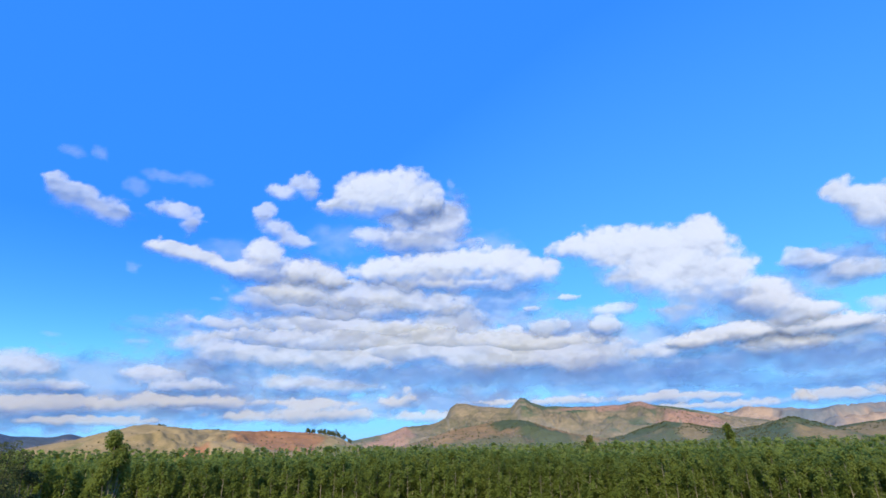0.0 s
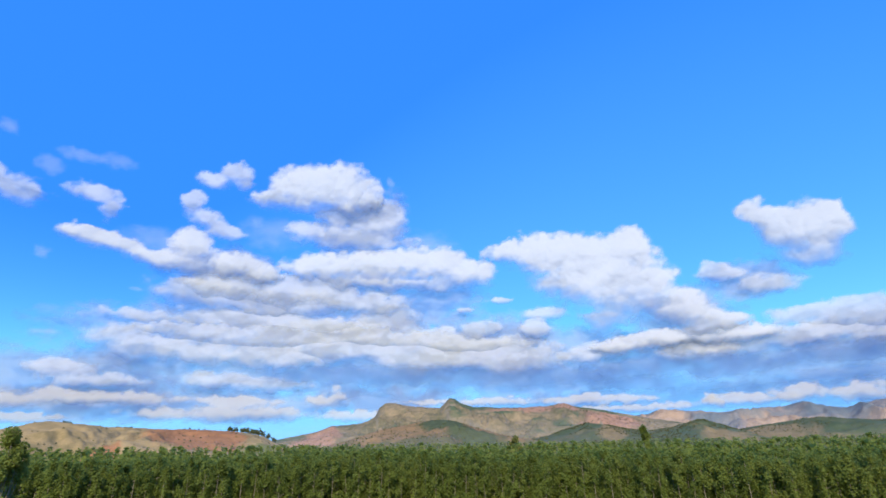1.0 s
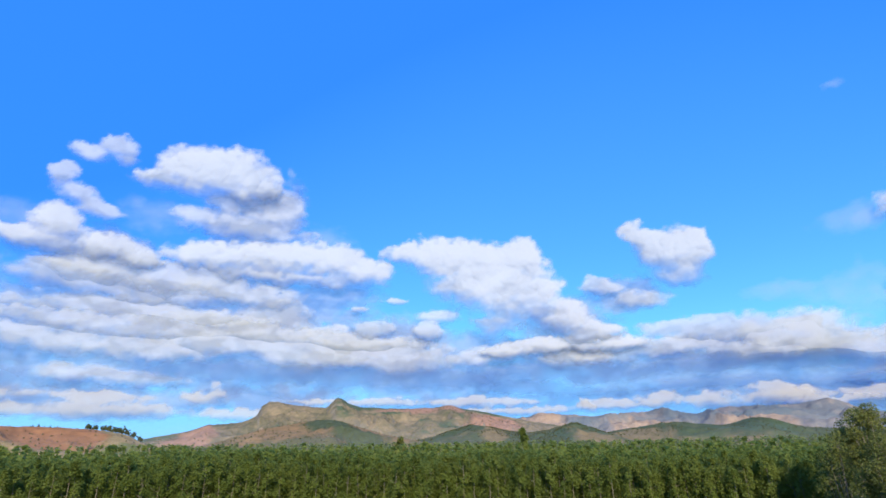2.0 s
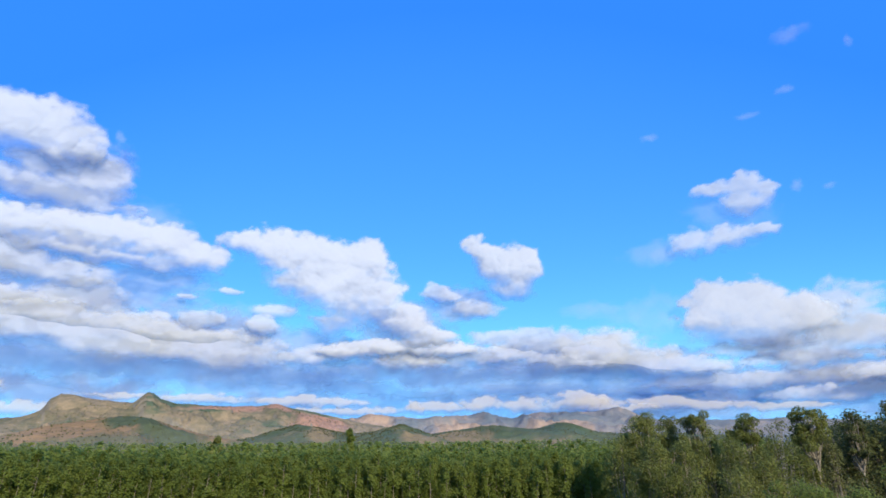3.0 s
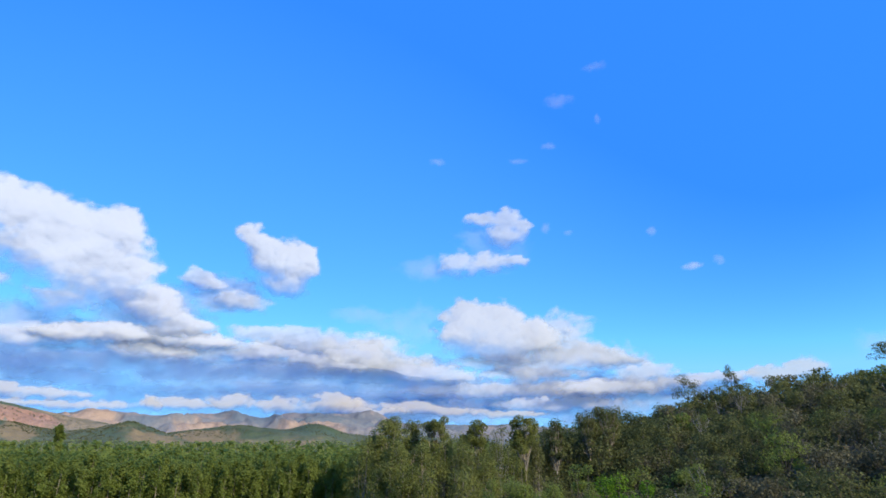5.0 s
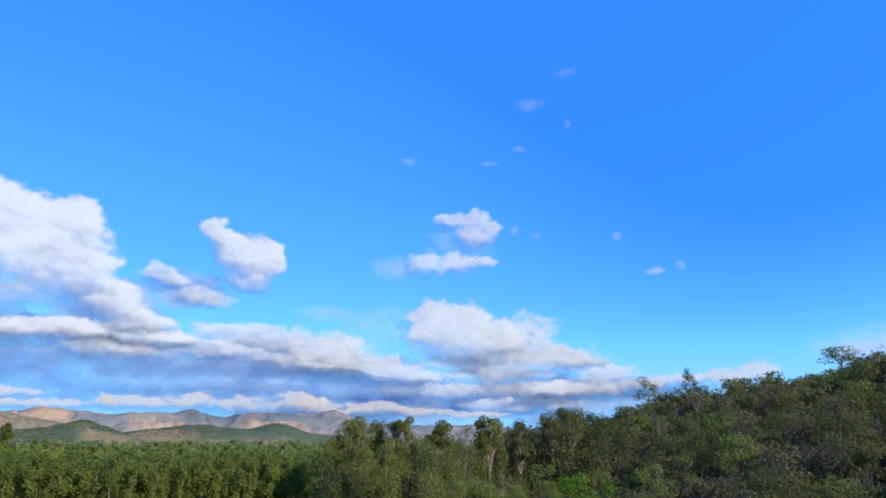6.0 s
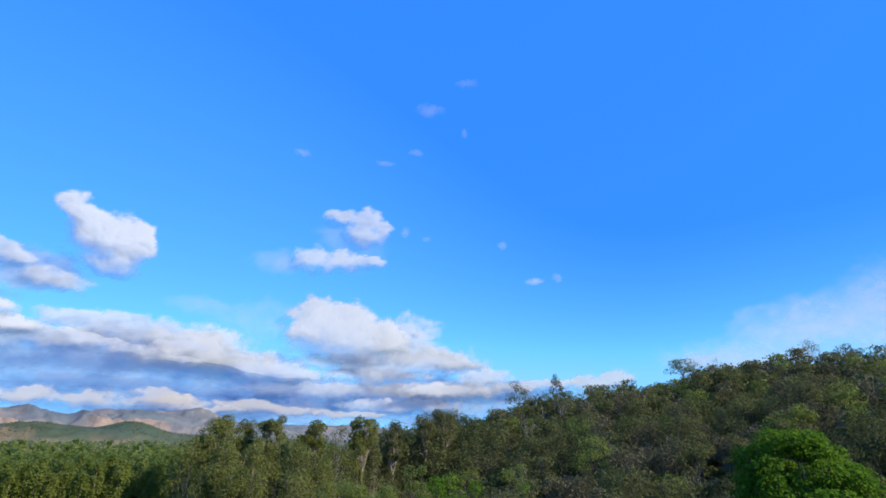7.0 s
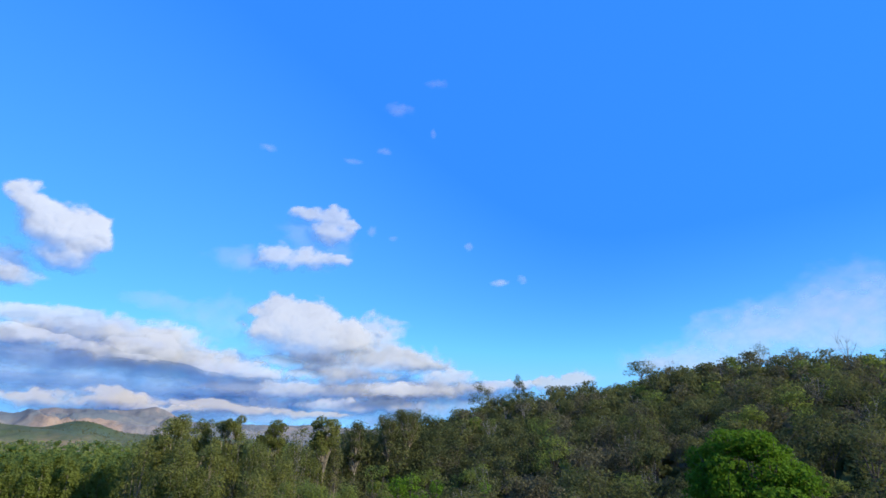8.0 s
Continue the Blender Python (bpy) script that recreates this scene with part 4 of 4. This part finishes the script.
def scatter(az0, az1, r0, r1, gap, jitter=0.35):
    """Places on a jittered square planting grid within a sector."""
    n = int(r1 / gap) + 1
    g = np.arange(-n, n + 1) * gap
    x, y = np.meshgrid(g, g)
    x = x.ravel() + rng.uniform(-jitter, jitter, x.size) * gap
    y = y.ravel() + rng.uniform(-jitter, jitter, y.size) * gap
    r = np.hypot(x, y); a = np.degrees(np.arctan2(x, y))
    k = (r > r0) & (r < r1) & (a > az0) & (a < az1)
    return x[k], y[k], r[k], a[k]


# -- the eucalyptus plantation --
near_variants = [plantation_tree(rng, 14.2 + 0.4 * rng.normal(), 1350, 0.205) for _ in range(8)]
mid_variants = [plantation_tree(rng, 14.0 + 0.5 * rng.normal(), 200, 0.37, 1) for _ in range(6)]
far_variants = [plantation_tree(rng, 14.0 + 0.8 * rng.normal(), 34, 1.2, 0) for _ in range(5)]
last_variants = [plantation_tree(rng, 14.0 + 0.8 * rng.normal(), 20, 1.7, 0) for _ in range(5)]
FRONT = 112.0
px, py, pr, pa = scatter(-42, 54, FRONT, 147, 2.1)
order = np.argsort(pr)
near, rest = order[:300], order[300:]
protos = []
for i, b in enumerate(near_variants):
    protos.append((mesh_from("trunk", b[0][0], b[0][1], [BARK_PALE]), mesh_from("crown", b[1][0], b[1][1], [LEAF_PLANT], False)))
for i in near:
    tm, cm = protos[rng.integers(len(protos))]
    root = new("plantation_tree")
    for nm, me in (("trunk", tm), ("crown", cm)):
        o = new(nm, me); o.parent = root
    root.matrix_basis = pose(px[i], py[i], float(land_z(px[i], py[i])), 0, 0, rng.random() * 360) @ Matrix.Scale(rng.uniform(0.9, 1.09), 4)
    tagged(root, "slender young plantation eucalyptus with a pale stem", "tree", "trees of the plantation")
joined("plantation_rows", "dense rows of young green plantation eucalyptus", "trees", mid_variants,
       [(px[i], py[i], float(land_z(px[i], py[i])), rng.random() * 6.28, rng.uniform(0.9, 1.1), rng.integers(6)) for i in rest], [BARK_PALE, LEAF_PLANT])
qx, qy, qr, qa = scatter(-42, 66, 151, 330, 6.2)
joined("plantation_interior", "green crowns of the plantation behind its edge", "trees", far_variants,
       [(x, y, float(land_z(x, y)), rng.random() * 6.28, rng.uniform(0.9, 1.12), rng.integers(5)) for x, y in zip(qx, qy)], [BARK_PALE, LEAF_PLANT])
qx, qy, qr, qa = scatter(-42, 66, 330, 950, 17.0)
joined("plantation_distance", "far green plantation canopy", "trees", last_variants,
       [(x, y, float(land_z(x, y)), rng.random() * 6.28, rng.uniform(1.0, 1.35), rng.integers(5)) for x, y in zip(qx, qy)], [BARK_PALE, LEAF_PLANT])

# -- tall trees that stand out --
def stand(name, label, az_, r_, top_el, half, count, size, bark, leaf, **kw):
    """A tree whose top stands at an elevation as seen from the drone; half: half its crown's width in degrees."""
    x, y, z = ground_at(az_, r_)
    h = EYE + r_ * math.tan(radians(top_el)) - z
    rng = np.random.default_rng(int(az_ * 10 + 1000))
    b = broad_tree(rng, h, r_ * math.tan(radians(half)), int(count * 2.3), size * 0.43, split=True, **kw)
    return tree_thing(name, label, "tree", b, bark, leaf, (x, y, z), 0)


EUC = "tall eucalyptus with drooping olive-green foliage and pale limbs"
for az_, r_, el_, half, cnt in ((55.6, 100, 3.2, 1.9, 5600), (57.8, 108, 2.8, 1.1, 3200), (60.2, 104, 3.4, 1.45, 5200), (64.0, 100, 2.9, 1.4, 4800),
                                (72.1, 118, 2.7, 0.9, 1800), (75.3, 128, 3.6, 1.2, 2200), (77.2, 130, 4.1, 1.4, 2600)):
    # past azimuth 70 darker leaves stand in for the hollow's shade
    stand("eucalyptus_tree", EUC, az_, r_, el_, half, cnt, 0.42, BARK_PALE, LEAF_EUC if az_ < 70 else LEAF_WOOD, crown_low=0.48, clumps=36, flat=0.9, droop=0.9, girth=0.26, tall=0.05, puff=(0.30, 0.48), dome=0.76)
stand("eucalyptus_tree", "half-bare eucalyptus with thin foliage", 66.5, 112, 2.8, 1.0, 350, 0.4, BARK_GREY, LEAF_EUC, crown_low=0.5, clumps=12, flat=0.9, girth=0.2)
slim = stand("eucalyptus_tree", "tall slim eucalyptus with a stem clothed in creepers", 68.9, 98, 3.3, 1.35, 3200, 0.42, BARK_PALE, LEAF_EUC, crown_low=0.60, clumps=30, flat=0.75, droop=0.7, girth=0.24, puff=(0.30, 0.5), dome=0.8)
vine_rng = np.random.default_rng(21)
vine_z = vine_rng.uniform(1.0, 13.0, 1500)
vine_a = vine_rng.uniform(0, 6.283, 1500)
vine_r = (0.30 + 0.035 * (13.0 - vine_z)) * vine_rng.uniform(0.4, 1.3, 1500)
vine_at = np.stack([vine_r * np.cos(vine_a), vine_r * np.sin(vine_a), vine_z], 1)
vv, vf = leaves(vine_rng, vine_at, 0.2, 1.5, 0.5, vine_at * [0, 0, 1])
vine = new("creeper", mesh_from("creeper", vv, vf, [LEAF_EUC], False))
vine.parent = slim
tagged(vine, "olive creepers wound round the stem")
for az_, r_, el_, half, cnt in ((53.6, 92, 0.9, 1.5, 1500), (56.8, 88, 0.9, 1.9, 2200), (59.5, 90, 0.6, 1.7, 2000), (61.8, 94, 1.4, 1.6, 1900), (64.6, 90, 0.8, 1.6, 1900),
                                (66.6, 96, 0.6, 1.4, 1400), (62.9, 84, -0.9, 1.5, 1500), (58.2, 80, -1.0, 1.6, 1600), (55.2, 84, -0.6, 1.5, 1500), (70.5, 100, 0.8, 1.2, 1200), (54.6, 112, 1.9, 1.3, 1500), (58.6, 114, 1.8, 1.4, 1500), (62.3, 112, 1.6, 1.4, 1500), (65.6, 114, 1.6, 1.2, 1300), (68.0, 112, 1.0, 1.2, 1200), (71.2, 122, 1.6, 1.2, 1300)):
    # from azimuth 69 on, the hollow's shade is put into darker leaves too
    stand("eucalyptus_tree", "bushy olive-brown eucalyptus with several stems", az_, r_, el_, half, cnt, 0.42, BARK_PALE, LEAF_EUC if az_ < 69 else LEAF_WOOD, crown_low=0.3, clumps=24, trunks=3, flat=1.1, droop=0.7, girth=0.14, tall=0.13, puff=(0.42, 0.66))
for az_, r_, el_, half, cnt in ((68.0, 66, -2.2, 1.8, 1500), (71.2, 64, -2.4, 1.7, 1500), (74.2, 68, -0.6, 1.4, 1600), (76.8, 64, -1.9, 2.2, 2200), (79.3, 62, -2.5, 1.6, 1300), (84.6, 62, -2.8, 1.4, 1200), (65.4, 70, -2.7, 1.5, 1200)):
    stand("bushy_tree", "bushy sunlit light-green tree below the hill", az_, r_, el_, half, cnt, 0.3, BARK_DARK, LEAF_BRIGHT if az_ > 75 else LEAF_PLANT, crown_low=0.35, clumps=18, flat=0.9, droop=0.2, girth=0.16)
stand("broadleaf_tree", "large spreading tree with fresh bright-green leaves", 108.3, 58, 1.7, 5.6, 12500, 0.46, BARK_DARK, LEAF_BRIGHT, crown_low=0.30, clumps=80, flat=0.7, droop=0.2, girth=0.3, puff=(0.18, 0.30))
stand("eucalyptus_tree", "bright-green young tree taller than those around it", -29.6, 92, 2.3, 1.35, 3600, 0.55, BARK_PALE, LEAF_PLANT, crown_low=0.25, clumps=22, flat=1.3, droop=0.5, girth=0.2)
for az_, r_, el_, half in ((-37.4, 84, 1.6, 2.2), (-35.4, 88, 1.0, 1.4), (-40.5, 80, 1.8, 2.4)):
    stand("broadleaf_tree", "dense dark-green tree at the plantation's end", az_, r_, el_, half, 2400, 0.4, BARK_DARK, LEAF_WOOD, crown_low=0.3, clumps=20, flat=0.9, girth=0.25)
b = plantation_tree(np.random.default_rng(5), 14.0, 2400, 0.34)
tree_thing("eucalyptus_tree", "tall pointed eucalyptus rising above the plantation", "tree", (b[0], b[1], []), BARK_PALE, LEAF_PLANT, ground_at(26.9, 262), 0, 1.72)
stand("eucalyptus_tree", "old eucalyptus rising above the plantation", 14.6, 300, 1.4, 0.55, 700, 1.2, BARK_PALE, LEAF_EUC, crown_low=0.45, clumps=12, flat=1.0, girth=0.2)
stand("ridge_tree", "small round-topped tree on the hill's crest", 84.6, 195, 6.5, 1.3, 900, 0.5, BARK_DARK, LEAF_WOOD, crown_low=0.4, clumps=14, flat=0.7)
stand("ridge_tree", "dark upright tree on the hill's crest", 88.7, 200, 7.25, 0.75, 700, 0.5, BARK_DARK, LEAF_WOOD, crown_low=0.35, clumps=12, flat=1.1)
stand("ridge_tree", "flat-topped umbrella tree on the hill's crest", 100.5, 200, 8.1, 1.5, 1000, 0.5, BARK_DARK, LEAF_WOOD, crown_low=0.6, clumps=14, flat=0.4)
stand("ridge_tree", "thin open tree on the hill's crest", 110.9, 205, 9.4, 1.1, 380, 0.5, BARK_GREY, LEAF_WOOD, crown_low=0.35, clumps=12, flat=0.8)
stand("ridge_tree", "low dark bush on the hill's crest", 114.2, 205, 8.6, 0.9, 600, 0.5, BARK_DARK, LEAF_WOOD, crown_low=0.3, clumps=10, flat=0.7)

stand("ridge_tree", "leafless spreading tree on the hill's crest", 117.3, 205, 9.1, 1.4, 10, 0.5, BARK_GREY, LEAF_WOOD, crown_low=0.35, clumps=12, flat=0.8, bare=True)

# -- the woods on the hill --
wood_variants = [broad_tree(rng, rng.uniform(5.5, 7.5), rng.uniform(2.2, 3.0), 1050, 0.20, crown_low=0.25, clumps=17, flat=0.75, girth=0.12, twigs=1) for _ in range(8)]
wood_far = [broad_tree(rng, rng.uniform(5.2, 7.2), rng.uniform(2.2, 3.0), 560, 0.25, crown_low=0.25, clumps=16, flat=0.75, girth=0.1, twigs=0) for _ in range(6)]
wood_last = [broad_tree(rng, rng.uniform(5.2, 7.2), rng.uniform(2.2, 3.0), 300, 0.36, crown_low=0.25, clumps=14, flat=0.75, girth=0.1, twigs=0) for _ in range(6)]
bare_variants = [broad_tree(rng, rng.uniform(6, 8), rng.uniform(1.8, 2.6), 0, 0, crown_low=0.35, clumps=9, girth=0.10, bare=True) for _ in range(4)]
hx, hy, hr, ha = scatter(52, 128, 64, 222, 4.95, 0.45)
keep = ~((hr < 92) & (ha < 78)) & ~((ha < 70) & ((hr < 108) | (hr > 165)))
clear = np.hypot(hx - polar(107.9, 58)[0], hy - polar(107.9, 58)[1]) > 6
order = [i for i in np.argsort(hr) if keep[i] and clear[i]]
near, rest = order[:290], order[290:]
wood_protos = [(mesh_from("trunk", b[0][0], b[0][1], [BARK_DARK]),
                [mesh_from("crown", b[1][0], b[1][1], [lm], False) for lm in (LEAF_WOOD, LEAF_DRY, LEAF_PLANT)]) for b in wood_variants]
for i in near:
    tm, cms = wood_protos[rng.integers(len(wood_protos))]
    q = rng.random()
    pick = 1 if q < 0.22 else 2 if q < 0.36 else 0
    root = new("woodland_tree")
    for nm, me in (("trunk", tm), ("crown", cms[pick])):
        o = new(nm, me); o.parent = root
    root.matrix_basis = pose(hx[i], hy[i], float(land_z(hx[i], hy[i])), 0, 0, rng.random() * 360) @ Matrix.Scale(rng.uniform(0.65, 1.35), 4)
    tagged(root, ("dark olive woodland tree on the slope", "dry brownish woodland tree on the slope", "fresh green woodland tree on the slope")[pick], "tree", "trees on the hill")
pick = rng.random(len(rest)) - 0.22 * smooth(92, 112, ha[rest]) * smooth(110, 170, hr[rest])
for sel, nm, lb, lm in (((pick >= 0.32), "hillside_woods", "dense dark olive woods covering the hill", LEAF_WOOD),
                        ((pick < 0.17), "hillside_dry_scrub", "dry brown scrub among the hill's woods", LEAF_DRY),
                        ((pick >= 0.17) & (pick < 0.32), "hillside_fresh_trees", "fresher green trees among the hill's woods", LEAF_PLANT)):
    joined(nm, lb, "trees", wood_far + wood_last, [(hx[i], hy[i], float(land_z(hx[i], hy[i])), rng.random() * 6.28, rng.uniform(0.7, 1.2) * (0.85 if hr[i] > 188 else 1.0), rng.integers(6) + (6 if hr[i] > 150 else 0)) for i, s in zip(rest, sel) if s], [BARK_DARK, lm])
hollow_x, hollow_y, hollow_r, hollow_a = scatter(53, 82, 118, 168, 4.6, 0.45)
tall_woods = [broad_tree(rng, rng.uniform(12.0, 14.5), rng.uniform(2.6, 3.6), 620, 0.36, crown_low=0.22, clumps=18, flat=1.1, girth=0.14, twigs=0) for _ in range(5)]
joined("hollow_woods", "tall dark woods in the hollow at the hill's foot", "trees", tall_woods,
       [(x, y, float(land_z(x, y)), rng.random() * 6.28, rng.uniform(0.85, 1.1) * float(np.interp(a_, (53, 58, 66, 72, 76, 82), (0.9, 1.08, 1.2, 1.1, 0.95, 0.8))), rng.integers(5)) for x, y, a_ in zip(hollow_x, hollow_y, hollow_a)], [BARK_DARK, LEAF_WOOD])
bare_meshes = [mesh_from("bare_tree", b[0][0], b[0][1], [BARK_GREY]) for b in bare_variants]
for k in range(110):
    a_ = rng.uniform(78, 124) if k < 45 else rng.uniform(100, 124); r_ = rng.uniform(90, 212) if k < 60 else rng.uniform(185, 214)
    ob = new("bare_tree", bare_meshes[rng.integers(4)])
    ob.matrix_basis = pose(*ground_at(a_, r_), 0, 0, rng.random() * 360) @ Matrix.Scale(rng.uniform(0.85, 1.25), 4)
    tagged(ob, "leafless grey tree on the slope", "tree", "bare trees on the hill")


# -- shrubs and small trees on the far hills --
shrub_variants = []
for _ in range(6):
    core = np.zeros((1, 3))
    pts = ball_points(rng, 16, (0, 0, 1.1), (1.5, 1.5, 1.2), 0.4)
    lv = leaves(rng, pts, 1.3, 1.4, 0.4, np.repeat(core, 16, 0))
    shrub_variants.append((tube(np.array([[0, 0, -0.8], [0, 0, 0.4], [0.1, 0, 1.2]]), [0.15, 0.12, 0.05], 3), lv))


def shrubs(name, label, hill, count, seed, scale=(0.6, 1.5), where=None):
    """Dots of scrub scattered over the near flank of a far hill, thicker in drifts."""
    gx, gy, gz, gt = HILL_GRIDS[hill]
    r_ = np.random.default_rng(seed)
    ok = (gt < 0.02) & (gt > -0.96) & (fbm(gx / 70, gy / 70, 3, seed) > -0.12)
    if where is not None:
        ok &= where(np.degrees(np.arctan2(gx, gy)), -gt)
    idx = np.flatnonzero(ok.ravel())
    pick_ = r_.choice(idx, min(count, len(idx)), replace=False)
    return joined(name, label, "shrubs", shrub_variants,
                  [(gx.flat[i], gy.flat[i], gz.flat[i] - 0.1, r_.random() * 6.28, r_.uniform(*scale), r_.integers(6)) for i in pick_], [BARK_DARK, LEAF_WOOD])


ux, uy, ur, ua = scatter(72, 126, 84, 214, 3.9, 0.45)
joined("hillside_undergrowth", "low dense undergrowth between the hill's trees", "shrubs", shrub_variants,
       [(x, y, float(land_z(x, y)), rng.random() * 6.28, rng.uniform(0.8, 1.5), rng.integers(6)) for x, y in zip(ux, uy)], [BARK_DARK, LEAF_WOOD])
shrubs("hill_shrubs", "scattered dark shrubs on the dry grass hill", "hill_near", 620, 3, (0.25, 0.7))
shrubs("hill_thicket", "green thicket near the dry hill's crest", "hill_near", 130, 13, (0.5, 1.0), lambda a_, t_: (np.abs(a_ + 24.0) < 2.6) & (t_ > 0.06) & (t_ < 0.3))
shrubs("brown_hill_shrubs", "scattered scrub on the brown hill", "hill_brown", 520, 5, (0.5, 1.1))
shrubs("wooded_hill_scrub", "dense dark scrub on the low hill", "hill_wooded", 2600, 7, (0.5, 1.2))
shrubs("green_hill_scrub", "dense scrub on the green hill", "hill_green", 1800, 9, (0.5, 1.1))
shrubs("mountain_scrub", "dark scrub on the mountain's flanks", "mountain_rocky", 2200, 11, (0.6, 1.5))
gx, gy, gz, gt = HILL_GRIDS["hill_near"]
crest_i = int(np.argmin(np.abs(gt[0])))
crest_az = np.degrees(np.arctan2(gx[:, crest_i], gy[:, crest_i]))


def on_crest(az_, down=0):
    i = int(np.argmin(np.abs(crest_az - az_)))
    return float(gx[i, crest_i - down]), float(gy[i, crest_i - down]), float(gz[i, crest_i - down])


pine_build = [broad_tree(rng, 8.0, 1.7, 90, 1.0, crown_low=0.3, clumps=8, flat=1.2, girth=0.2, twigs=0) for _ in range(3)]
pine_parts = [(mesh_from("trunk", p[0][0], p[0][1], [BARK_DARK]), mesh_from("crown", p[1][0], p[1][1], [LEAF_WOOD], False)) for p in pine_build]


def crest_tree(az_, down, scale, k):
    root = new("crest_tree")
    for nm, me in zip(("trunk", "crown"), pine_parts[k % 3]):
        o = new(nm, me); o.parent = root
    root.matrix_basis = pose(*on_crest(az_, down), 0, 0, 77 * k) @ Matrix.Scale(scale, 4)
    tagged(root, "small dark tree on the dry hill's crest", "tree", "trees on the dry hill's crest")


for k, (az_, s) in enumerate(((-26.2, 0.55), (-20.9, 0.4), (-19.2, 0.4), (-17.1, 0.65), (-16.7, 0.75), (-16.3, 0.6), (-15.9, 0.7), (-15.4, 0.65), (-23.4, 0.35), (-29.3, 0.4))):
    crest_tree(az_, 0, s, k)
for k in range(64):
    q = rng.random()
    crest_tree(-13.4 + 4.9 * q, int(rng.integers(0, 4 + int(15 * q))), rng.uniform(0.7, 1.25), k)
